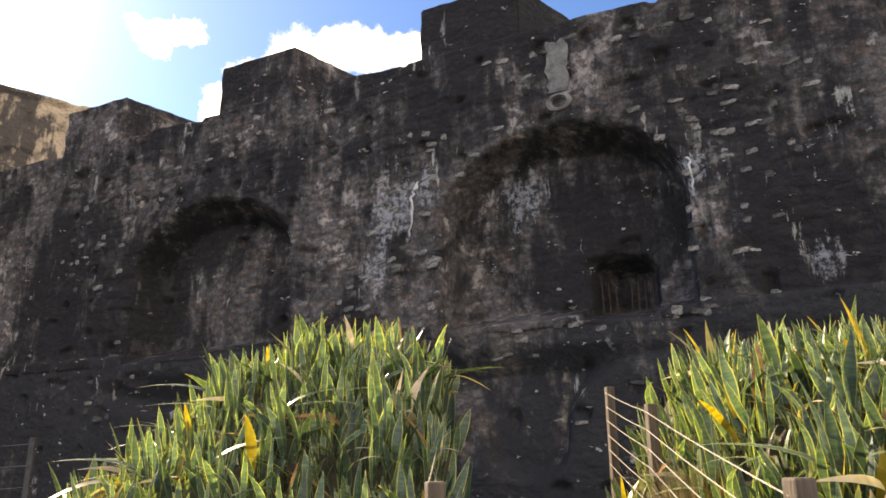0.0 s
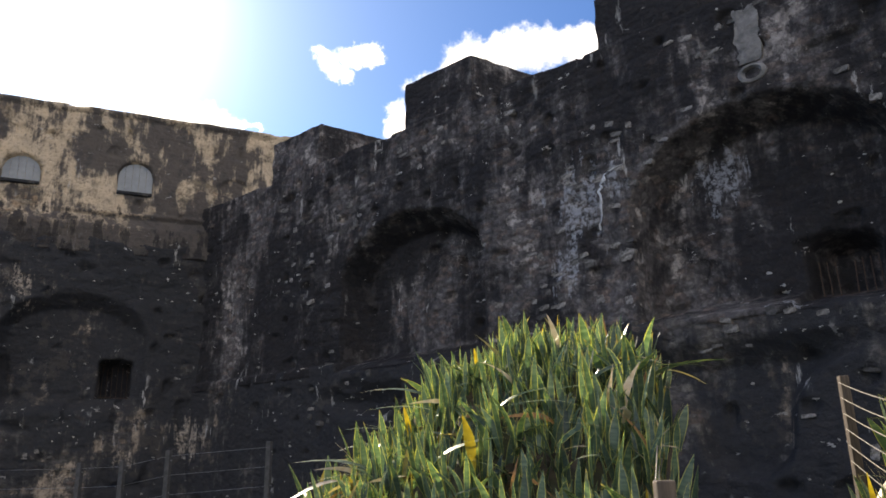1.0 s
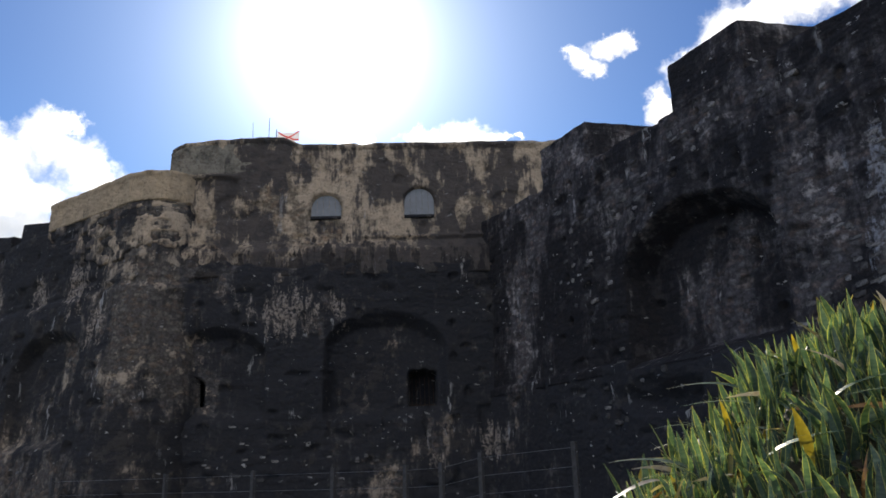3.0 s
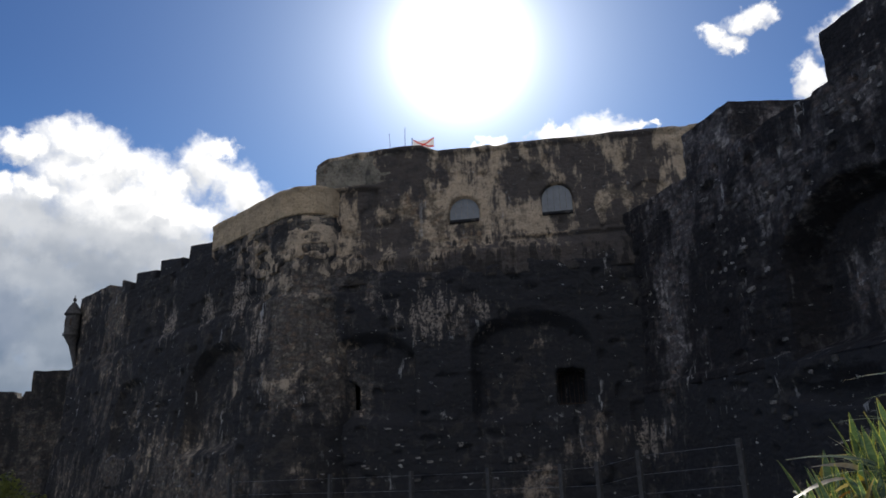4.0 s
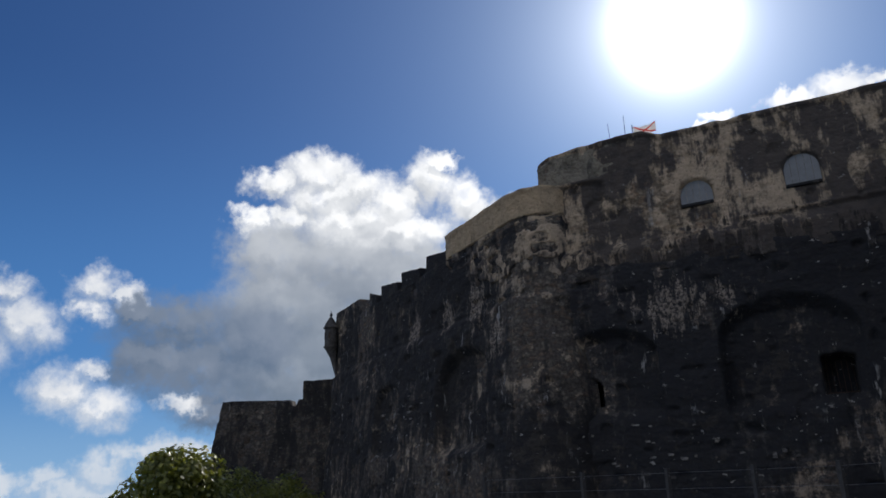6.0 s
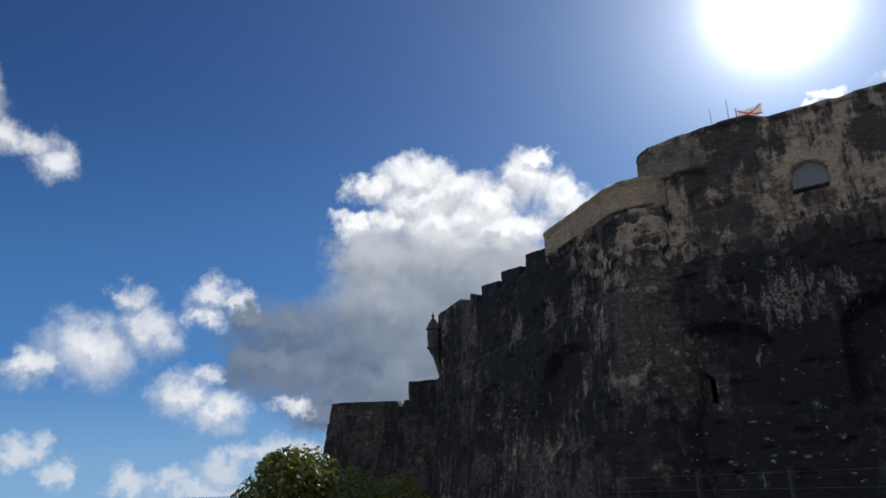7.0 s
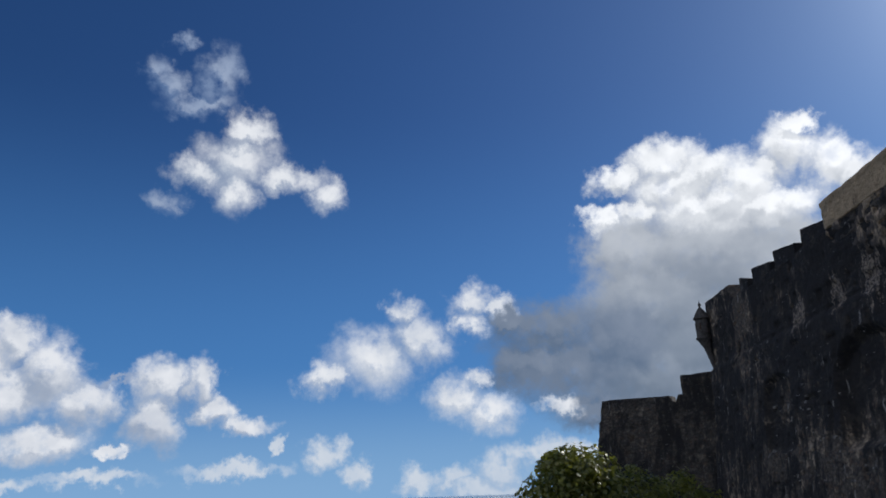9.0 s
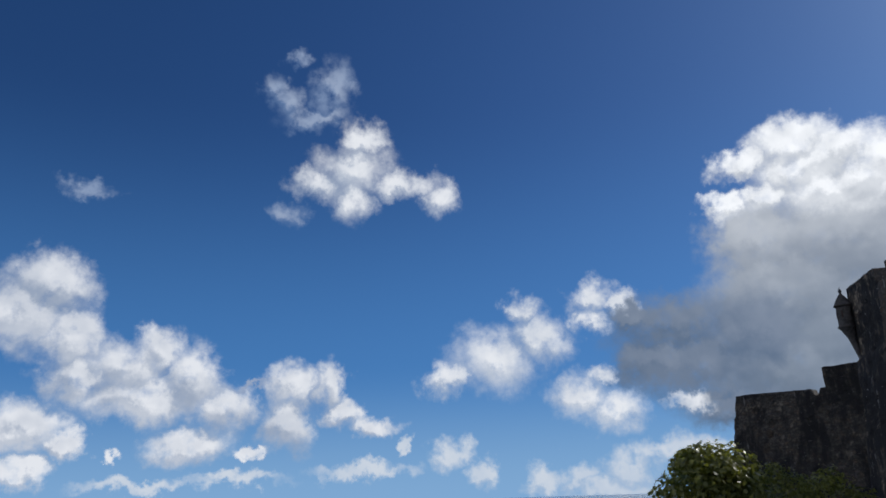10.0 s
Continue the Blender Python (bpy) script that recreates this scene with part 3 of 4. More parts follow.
def right_s(az):
    """How far along the right-hand wall the bearing az (degrees to the left) meets it."""
    d = Vector((-math.sin(radians(az)), math.cos(radians(az))))
    t = (RIGHT_B - RIGHT_A).normalized()
    nrm = Vector((-t.y, t.x))
    return (d * (RIGHT_A.dot(nrm) / d.dot(nrm)) - RIGHT_A).dot(t)


# the long shaded wall with two deep blind arches
ARCH_A, ARCH_B = (right_s(0.1) + right_s(-19.0)) / 2, (right_s(23.2) + right_s(11.9)) / 2


def sink_right(s, z):
    d = np.maximum(arch(s, z, ARCH_A, 6.3, 5.0, 7.4, 9.6, 1.2, 0.5), arch(s, z, ARCH_B, 6.2, 4.9, 7.3, 9.35, 1.1, 0.6))
    d = np.maximum(d, arch(s, z, right_s(-13.2), 1.7, 5.0, 6.0, 6.6, 2.3, 0.7))
    d = d - 0.16 * np.clip((5.0 - z) / 0.1, 0, 1)
    d = d + 0.5 * np.clip((value_noise(s * 0.35, z * 0.5, 77) - 0.72) / 0.1, 0, 1) * np.clip((4.2 - z) / 0.6, 0, 1)
    return d


# below this height the east wall takes the darker LOWER_WALL masonry
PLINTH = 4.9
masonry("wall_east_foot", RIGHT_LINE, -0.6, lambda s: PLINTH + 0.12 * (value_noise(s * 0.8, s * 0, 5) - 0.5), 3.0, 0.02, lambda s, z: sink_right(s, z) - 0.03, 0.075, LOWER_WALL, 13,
        "darker rubble plinth below the blind arches", batter_top=5.0)
wall_right = masonry("wall_east", RIGHT_LINE, PLINTH - 0.3, lambda s: np.full_like(s, RIM_RIGHT), 3.0, 0.02, sink_right, 0.066, DARK_WALL, 11,
                     "tall dark lichen-stained rubble fort wall with two blind arches", batter_top=5.0)


# the ochre curtain wall with arched gun windows, rounded at its far end
CURTAIN_LEN = sum((Vector(b) - Vector(a)).length for a, b in zip(CURTAIN_LINE, CURTAIN_LINE[1:]))
CURTAIN_T = (Vector(CURTAIN_LINE[-1]) - Vector(CURTAIN_LINE[-2])).normalized()
CURTAIN_S0 = sum((Vector(b) - Vector(a)).length for a, b in zip(CURTAIN_LINE[:4], CURTAIN_LINE[1:4]))


def curtain_s(az):
    d = Vector((-math.sin(radians(az)), math.cos(radians(az))))
    nrm, p = Vector((-CURTAIN_T.y, CURTAIN_T.x)), Vector(CURTAIN_LINE[3])
    return CURTAIN_S0 + (d * (p.dot(nrm) / d.dot(nrm)) - p).dot(CURTAIN_T)


WINDOWS = [curtain_s(a) for a in (46.3, 38.8)]
CROWNS = (14.18, 14.43)
BLOCKED = [curtain_s(a) for a in (53.6, 31.5)]
ARCH_C, ARCH_D = (curtain_s(46.2) + curtain_s(37.0)) / 2, curtain_s(54.0)


def curtain_rim(s):
    z = np.full_like(s, RIM_CURTAIN)
    h0, h1 = curtain_s(52.6), curtain_s(49.0)
    z = z + 0.42 * np.clip((s - h0) / 0.9 + 0.5, 0, 1) * np.clip((h1 - s) / 0.9 + 0.5, 0, 1)
    z = z + 0.36 * np.clip((curtain_s(52.0) - s) / 0.8, 0, 1)
    end = np.clip((curtain_s(57.3) - s) / 0.8, 0, 1)
    return z - 0.16 * np.clip((curtain_s(55.0) - s) / 2.0, 0, 1) - 0.34 * end ** 2


def sink_curtain(s, z):
    d = np.zeros_like(s)
    for w, crown in zip(WINDOWS, CROWNS):
        d = np.maximum(d, arch(s, z, w, 1.46, 13.05, crown - 0.7, crown + 0.02, 0.30, 0.08))
    for w in BLOCKED:
        d = np.maximum(d, arch(s, z, w, 1.5, 13.0, 13.7, 14.2, 0.12, 0.08))
    d = np.maximum(d, arch(s, z, ARCH_C, 5.2, 4.1, 6.6, 8.2, 0.6, 0.6))
    d = np.maximum(d, arch(s, z, ARCH_D, 4.4, 4.1, 6.4, 7.7, 0.5, 0.5))
    d = np.maximum(d, arch(s, z, ARCH_C + 1.6, 1.25, 4.4, 5.7, 5.9, 1.9))
    d = np.maximum(d, arch(s, z, ARCH_D - 0.9, 0.9, 4.6, 5.3, 5.75, 2.0))
    cordon = 1.8 * np.clip(1.4 - np.abs(z - 15.15) / 0.10, 0, 1) * np.clip((curtain_s(53.0) - s) / 0.6, 0, 1)
    cordon = cordon + 0.8 * np.clip((z - curtain_rim(s) + 0.24) / 0.05, 0, 1) - 0.9 * np.clip((z - 15.3) / 0.1, 0, 1) * np.clip((curtain_s(53.0) - s) / 0.6, 0, 1)
    ledge = np.clip(1 - np.abs(z - 12.05) / 0.12, 0, 1) * np.clip((s - curtain_s(45.0)) / 2, 0, 1)
    lower = 0.35 * np.clip((11.9 - z) / 0.5, 0, 1)
    return d - 0.14 * cordon - 0.22 * ledge - lower


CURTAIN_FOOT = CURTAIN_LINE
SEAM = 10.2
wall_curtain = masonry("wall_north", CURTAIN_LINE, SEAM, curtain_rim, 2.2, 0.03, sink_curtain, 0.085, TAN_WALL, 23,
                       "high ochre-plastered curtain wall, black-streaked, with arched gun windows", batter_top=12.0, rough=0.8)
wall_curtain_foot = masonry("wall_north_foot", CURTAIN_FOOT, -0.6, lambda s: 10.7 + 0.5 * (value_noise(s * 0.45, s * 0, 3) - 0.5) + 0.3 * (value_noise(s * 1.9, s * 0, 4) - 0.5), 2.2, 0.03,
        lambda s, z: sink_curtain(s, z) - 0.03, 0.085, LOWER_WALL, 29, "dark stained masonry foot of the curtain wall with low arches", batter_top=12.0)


# smooth plastered band between cordon and coping at the rounded end
def line_to(line, s1):
    out, rest = [tuple(line[0])], s1
    for a, b in zip(line, line[1:]):
        a, b = Vector(a), Vector(b)
        ln = (b - a).length
        out.append(tuple(a + (b - a) * min(1.0, rest / ln)))
        rest -= ln
        if rest <= 0:
            break
    return out


BAND_LINE = line_to(CURTAIN_LINE, curtain_s(51.6))
band = masonry("plaster_band", BAND_LINE, 15.27, lambda s: curtain_rim(s) - 0.2, 0.4, 0.0, lambda s, z: 0.03 + 0.25 * np.clip((s - curtain_s(52.1)) / 0.5, 0, 1), 0.1, BAND, 61, "", parent=wall_curtain, rough=0.2)
tagged(band, "smooth grey plastered band")


# the long wall that runs away to the sentry turret, with a rounded near end
LEFT_LEN = sum((Vector(b) - Vector(a)).length for a, b in zip(LEFT_LINE, LEFT_LINE[1:]))
S_CORNER = (Vector(LEFT_LINE[1]) - Vector(LEFT_LINE[0])).length


def left_s(x):
    return S_CORNER + 0.41 + (x + 57.0) / 25.4 * (Vector(LEFT_LINE[3]) - Vector(LEFT_LINE[2])).length


def left_rim(s):
    z = np.full_like(s, RIM_LEFT)
    return z + 1.1 * np.clip((left_s(-51.6) - s) / 0.06, 0, 1)


def sink_left(s, z):
    d = np.maximum(arch(s, z, left_s(-35.4), 5.8, 3.2, 6.4, 8.2, 0.6, 0.5), arch(s, z, left_s(-45.5), 4.0, 3.4, 6.2, 7.6, 0.35, 0.4))
    band = np.clip(1 - np.abs(z - 13.35) / 0.1, 0, 1) * np.clip((s - left_s(-36.5)) / 0.4, 0, 1)
    band2 = np.clip(1 - np.abs(z - 10.2) / 0.12, 0, 1)
    return d - 0.12 * band - 0.08 * band2 - 0.25 * np.clip((10.1 - z) / 0.4, 0, 1)


wall_left = masonry("wall_west", LEFT_LINE, -2.0, left_rim, 1.6, 0.085, sink_left, 0.11, LEFT_WALL, 37,
                    "long stained rubble wall with rounded bastion end and stepped parapet", batter_top=10.0)


S_PARAPET = left_s(-37.4)


def from_s(line, s0):
    """The rest of a line on plan, from s0 on."""
    rest, out = s0, []
    for a, b in zip(line, line[1:]):
        a, b = Vector(a), Vector(b)
        ln = (b - a).length
        if rest < ln:
            out = out or [tuple(a + (b - a) * (rest / ln))]
            out.append(tuple(b))
        rest = max(0.0, rest - ln) if not out else 0.0
    return out


PARAPET_LINE = from_s(LEFT_LINE, S_PARAPET)
PARAPET_LEN = sum((Vector(b) - Vector(a)).length for a, b in zip(PARAPET_LINE, PARAPET_LINE[1:]))
masonry("parapet", PARAPET_LINE, RIM_LEFT + 0.02, lambda s: RIM_LEFT + 1.42 - 0.5 * np.clip((s - (PARAPET_LEN - 1.5)) / 1.5, 0, 1) ** 2, 1.3, 0.0,
        lambda s, z: -0.10 - 0.05 * np.clip((z - RIM_LEFT - 1.2) / 0.05, 0, 1), 0.085, PARAPET, 41, "", parent=wall_left, rough=0.3)
tagged(wall_left.children[0], "rounded ochre-plastered parapet")
masonry("plaster_remains", PARAPET_LINE, RIM_LEFT - 2.6, lambda s: np.full_like(s, RIM_LEFT + 0.05), 1.3, 0.0,
        lambda s, z: -0.05 + 0.45 * np.clip((RIM_LEFT + 0.1 - 2.4 * value_noise(s * 0.5 + 3, s * 0, 8) - 0.9 * value_noise(s * 2.2, z * 1.5, 9) - z) / 0.12, 0, 1)
        + 0.3 * np.clip((value_noise(s * 2.3 + 9, z * 3.4, 10) - 0.52) / 0.05, 0, 1), 0.085, TAN_WALL, 43, "", parent=wall_left, rough=0.6)
tagged(wall_left.children[1], "broken ochre plaster below the parapet")


def low_rim(s):
    notch = np.clip((s - 13.8) / 0.05, 0, 1) * np.clip((14.5 - s) / 0.05, 0, 1)
    return 8.75 - 0.35 * np.clip((6.6 - s) / 1.2, 0, 1) - 0.2 * np.clip((s - 9) / 4, 0, 1) - 0.5 * notch


wall_low = masonry("wall_outwork", LOW_LINE, -3.0, low_rim, 1.2, 0.13, lambda s, z: 0.1 * np.clip((z - 7.0) / 0.1, 0, 1) - 0.0 * s, 0.16, FAR_WALL, 51,
                   "low outer bastion of dark weathered masonry below the turret")


# merlons
def splayed_merlon(front_left, front_right, back_left, back_right, z0, z1, seed, fall=0.0):
    """A parapet block whose sides splay out to the rear; each face is a rough grid."""
    rng = random.Random(seed)
    bm = bmesh.new()
    ring = [Vector(p) for p in (front_left, front_right, back_right, back_left)]
    low = [bm.verts.new((p.x, p.y, z0)) for p in ring]
    high = [bm.verts.new((p.x, p.y, z1 - (0.12 if k > 1 else 0.0) - (fall if k in (1, 2) else 0.0))) for k, p in enumerate(ring)]
    bm.faces.new(high)
    bm.faces.new(low[::-1])
    for k in range(4):
        bm.faces.new((low[k], low[(k + 1) % 4], high[(k + 1) % 4], high[k]))
    bmesh.ops.bevel(bm, geom=list(bm.edges), offset=0.06, segments=2, affect="EDGES")
    bmesh.ops.subdivide_edges(bm, edges=[e for e in bm.edges if e.calc_length() > 0.4], cuts=9, use_grid_fill=True)
    for v in bm.verts:
        q = v.co * 1.9
        v.co += Vector((noise.noise(q), noise.noise(q + Vector((9, 0, 0))), noise.noise(q + Vector((0, 7, 0))))) * 0.05
    return bm


RIGHT_T = (RIGHT_B - RIGHT_A).normalized()
RIGHT_IN = Vector((-RIGHT_T.y, RIGHT_T.x))
first = right_s(18.2)
for k, (s0, long) in enumerate(((first - 7.38, 2.97), (first, 2.97), (first + 7.38, 2.97), (first + 14.76, 2.97))):
    a, b = RIGHT_A + RIGHT_T * s0 + RIGHT_IN * 0.02, RIGHT_A + RIGHT_T * (s0 + long) + RIGHT_IN * 0.02
    part("merlon", splayed_merlon(a, b, a + RIGHT_IN * 2.7 - RIGHT_T * 0.3, b + RIGHT_IN * 2.7 + RIGHT_T * 1.0, RIM_RIGHT - 0.25, RIM_RIGHT + 1.68, k),
         DARK_WALL, wall_right, "square parapet block with splayed sides")

t_left = (Vector(LEFT_LINE[3]) - Vector(LEFT_LINE[2])).normalized()
in_left = Vector((-t_left.y, t_left.x))
for k, (x0, x1) in enumerate(((-40.4, -37.55), (-44.2, -41.3), (-47.8, -44.8), (-50.0, -48.5))):
    a = Vector((x0, 15.95 + (x0 + 57) * 0.0421)) + in_left * 0.05
    b = Vector((x1, 15.95 + (x1 + 57) * 0.0421)) + in_left * 0.05
    part("merlon", splayed_merlon(a, b, a + in_left * 1.4 - t_left * 0.2, b + in_left * 1.4 + t_left * 0.2, RIM_LEFT - 0.2, RIM_LEFT + 1.1, 20 + k, 0.45),
         LEFT_WALL, wall_left, "worn parapet block")
a, b = Vector((-60.75, 14.2)), Vector((-59.0, 16.4))
inward = Vector((-(b - a).normalized().y, (b - a).normalized().x))
part("merlon", splayed_merlon(a, b, a + inward * 1.5, b + inward * 1.5, 8.1, 10.0, 31), FAR_WALL, wall_low, "tall square parapet block")


# shutters in the gun windows and iron grilles in the lower openings
def shutter(s, z0, spring, crown, width):
    p, outward = along_line(CURTAIN_LINE[3:], s - CURTAIN_S0)
    t = CURTAIN_T
    ob = thing("window_shutter", "whitewashed arched board closing a gun window", "shutter", "gun window shutters", (p.x, p.y, 0))
    boards = 5
    for k in range(boards):
        bm = bmesh.new()
        u0, u1 = -width / 2 + width * k / boards + 0.006, -width / 2 + width * (k + 1) / boards - 0.006
        crown_at = lambda u: spring + (crown - spring) * math.sqrt(max(0.0, 1 - (2 * u / width) ** 2))
        steps = [u0 + (u1 - u0) * j / 4 for j in range(5)]
        outline = [(u0, z0)] + [(u1, z0)] + [(u, crown_at(u)) for u in reversed(steps)]
        for depth in (-0.14, -0.18):
            vs = [bm.verts.new((t.x * u + outward.x * depth, t.y * u + outward.y * depth, z)) for u, z in outline]
            bm.faces.new(vs)
        bm.verts.ensure_lookup_table()
        m = len(outline)
        for j in range(m):
            bm.faces.new((bm.verts[j], bm.verts[(j + 1) % m], bm.verts[m + (j + 1) % m], bm.verts[m + j]))
        part("board", bm, BOARD, ob)
    bm = bmesh.new()
    box(bm, (-width / 2, -0.10, z0 - 0.16), (width / 2, 0.1, z0 - 0.02), pose(outward.x * 0.02, outward.y * 0.02, 0, 0, 0, math.degrees(math.atan2(t.y, t.x))), 0.03)
    part("sill", bm, LOWER_WALL, ob, "worn stone sill")
    return ob


for w, crown in zip(WINDOWS, CROWNS):
    shutter(w, 13.1, crown - 0.7, crown, 1.40)


def grille(place, t, width, height, bars, missing=()):
    ob = thing("iron_grille", "rusted upright iron bars across a dark wall opening", "grille", "wall grilles", (*place[:2], place[2]))
    turn = pose(0, 0, 0, 0, 0, math.degrees(math.atan2(t.y, t.x)))
    rng = random.Random(bars)
    for k in range(bars):
        if k in missing:
            continue
        bm = bmesh.new()
        x = -width / 2 + width * (k + 0.5) / bars
        rod(bm, (x, 0, 0), (x + rng.uniform(-.03, .03), 0, height * rng.uniform(0.9, 1.0)), 0.015, 6)
        bmesh.ops.transform(bm, matrix=turn, verts=bm.verts)
        part("bar", bm, IRON, ob)
    bm = bmesh.new()
    box(bm, (-width / 2, -0.02, height * 0.08), (width / 2, 0.02, height * 0.08 + 0.04), turn)
    part("crossbar", bm, IRON, ob)
    return ob


p = RIGHT_A + RIGHT_T * right_s(-13.2) + RIGHT_IN * 1.5
grille((p.x, p.y, 5.0), RIGHT_T, 1.4, 0.95, 8, (3,))
p, outward = along_line(CURTAIN_LINE[3:], ARCH_C + 1.6 - CURTAIN_S0)
p = p - outward * 0.9
grille((p.x, p.y, 4.35), CURTAIN_T, 1.15, 1.4, 6)


# sentry turret on the corner
def sentry_turret(x, y, z):
    ob = thing("sentry_turret", "small stone sentry turret with conical cap on the wall corner", "turret", at=(x, y, z))
    bm = bmesh.new()
    turned(bm, [(0.12, -2.6), (0.15, -1.9), (0.20, -1.2), (0.24, -0.75), (0.32, -0.5), (0.36, -0.46), (0.42, -0.22), (0.52, -0.05), (0.58, 0.0), (0.58, 0.1)], 16)
    for v in bm.verts:
        v.co.y -= 0.22 * min(0.0, v.co.z)
    part("corbel", bm, TURRET, ob)
    bm = bmesh.new()
    turned(bm, [(0.50, 0.08), (0.48, 1.45), (0.48, 1.5)], 16)
    drum = part("drum", bm, TURRET, ob)
    bm = bmesh.new()
    turned(bm, [(0.50, 1.44), (0.60, 1.52), (0.60, 1.60), (0.54, 1.66)], 16)
    part("cornice", bm, TURRET, ob)
    bm = bmesh.new()
    turned(bm, [(0.55, 1.64), (0.46, 1.86), (0.34, 2.08), (0.20, 2.28), (0.10, 2.42)], 16)
    dome = part("cap", bm, TURRET, ob)
    bm = bmesh.new()
    turned(bm, [(0.07, 2.40), (0.06, 2.48), (0.13, 2.56), (0.11, 2.66), (0.03, 2.82), (0.015, 2.95)], 12)
    part("finial", bm, TURRET, dome)
    # no openings cut: dark iron-coloured boxes stand in for the shade inside slits
    for k in range(3):
        bm = bmesh.new()
        a = radians(-150 + 60 * k)
        box(bm, (-0.05, -0.03, 0.65), (0.05, 0.03, 1.15), pose(0.485 * math.cos(a), 0.485 * math.sin(a), 0, 0, 0, math.degrees(a) + 90), 0.01)
        part("loophole", bm, IRON, drum, "dark raised plate standing in for the shade of a slit")
    return ob


sentry_turret(-56.95, 15.42, 12.1)


# poles and flag on the curtain wall's raised end
def mast(x, y, z, height, lean, name, label, r):
    ob = thing(name, label, "pole", at=(x, y, z))
    bm = bmesh.new()
    rod(bm, (0, 0, -0.4), (lean, 0, height), r, 8, r * 0.6)
    part("pole", bm, STEEL, ob)
    bm = bmesh.new()
    rod(bm, (0, 0, -0.4), (0, 0, 0.12), r * 2.2, 10)
    part("socket", bm, STEEL, ob)
    return ob


def flag_material():
    m, n = material("flag_cloth")
    uv = n.add("ShaderNodeSeparateXYZ")
    n.put(uv.inputs[0], n.add("ShaderNodeTexCoord").outputs["UV"])
    u, v = uv.outputs[0], uv.outputs[1]
    d1 = n.math("ABSOLUTE", n.math("SUBTRACT", u, v))
    d2 = n.math("ABSOLUTE", n.math("SUBTRACT", n.math("ADD", u, v), 1.0))
    cross = n.span(n.math("MINIMUM", d1, d2), 0.09, 0.07)
    c = n.mix(cross, (0.72, 0.68, 0.66), (0.55, 0.05, 0.035))

    def thin(b):
        t = n.add("ShaderNodeBsdfTranslucent")
        n.put(t.inputs[0], c)
        mix = n.add("ShaderNodeMixShader")
        mix.inputs[0].default_value = 0.5
        n.put(mix.inputs[1], b.outputs[0])
        n.put(mix.inputs[2], t.outputs[0])
        return mix.outputs[0]

    finish(n, c, 0.9, n.noise(n.add("ShaderNodeTexCoord").outputs["UV"], 40.0), 0.1, shader=thin)
    return m


def flag(x, y, z):
    ob = thing("flag", "white flag with a red diagonal cross on a steel pole", "flag", at=(x, y, z))
    bm = bmesh.new()
    rod(bm, (0, 0, -0.5), (0, 0, 0.72), 0.025, 8)
    part("pole", bm, STEEL, ob)
    bm = bmesh.new()
    uvl = bm.loops.layers.uv.new("UVMap")
    grid = [[bm.verts.new((0.05 + 1.05 * i / 14, 0.08 * math.sin(i * 0.8) * i / 14, 0.62 - 0.5 * j / 8 - 0.06 * math.sin(i * 0.35))) for j in range(9)] for i in range(15)]
    for i in range(14):
        for j in range(8):
            f = bm.faces.new((grid[i][j], grid[i + 1][j], grid[i + 1][j + 1], grid[i][j + 1]))
            for loop, (ii, jj) in zip(f.loops, ((i, j), (i + 1, j), (i + 1, j + 1), (i, j + 1))):
                loop[uvl].uv = (ii / 14, jj / 8)
    me = mesh_of(bm, "cloth", flag_material(), True)
    part("cloth", me, None, ob, "white cloth with red saltire")
    ob.rotation_euler = (0, 0, radians(48))
    return ob


def on_curtain(az, inside):
    s = curtain_s(az)
    p, outward = along_line(CURTAIN_LINE[3:], s - CURTAIN_S0)
    return p - outward * inside


p = on_curtain(51.2, 0.6)
mast(p.x, p.y, RIM_CURTAIN + 0.3, 1.45, 0.0, "flagpole", "thin grey steel pole on the wall top", 0.022)
p = on_curtain(52.4, 0.6)
mast(p.x, p.y, RIM_CURTAIN + 0.3, 1.25, -0.12, "antenna", "thin bent aerial rod on the wall top", 0.016)
p = on_curtain(53.6, 0.6)
mast(p.x, p.y, RIM_CURTAIN + 0.1, 0.5, 0.05, "antenna", "short aerial rod on the wall top", 0.012)
p = on_curtain(50.6, 0.6)
flag(p.x, p.y, RIM_CURTAIN + 0.42)


# ---- ground and sea ----
def smooth(a, b, x):
    t = np.clip((x - a) / (b - a), 0, 1)
    return t * t * (3 - 2 * t)


def ground_z(x, y):
    x, y = np.asarray(x, float), np.asarray(y, float)
    z = 0.115 * np.clip(y - 0.5, 0, 8.5) * smooth(-9, -3, x)
    left = smooth(0.3, -0.4, x) * smooth(-4.3, -1.3, x) * smooth(4.0, 8.2, y) * smooth(11.0, 9.2, y)
    right = smooth(1.95, 2.7, x) * smooth(9.0, 5.5, x) * smooth(3.0, 6.5, y) * smooth(10.0, 8.5, y)
    z = z + 1.76 * left + 1.58 * right
    z = z - 1.0 * smooth(9.3, 14, y)
    z = z - 1.2 * smooth(-18, -60, x) - 9.0 * smooth(-62, -95, x + 0.7 * np.minimum(y, 0) - 0.3 * np.maximum(y, 0)) - 9.0 * smooth(-25, -60, y)
    return z + 0.05 * (value_noise(x * 0.9 + 100, y * 0.9 + 100, 91) - 0.5)


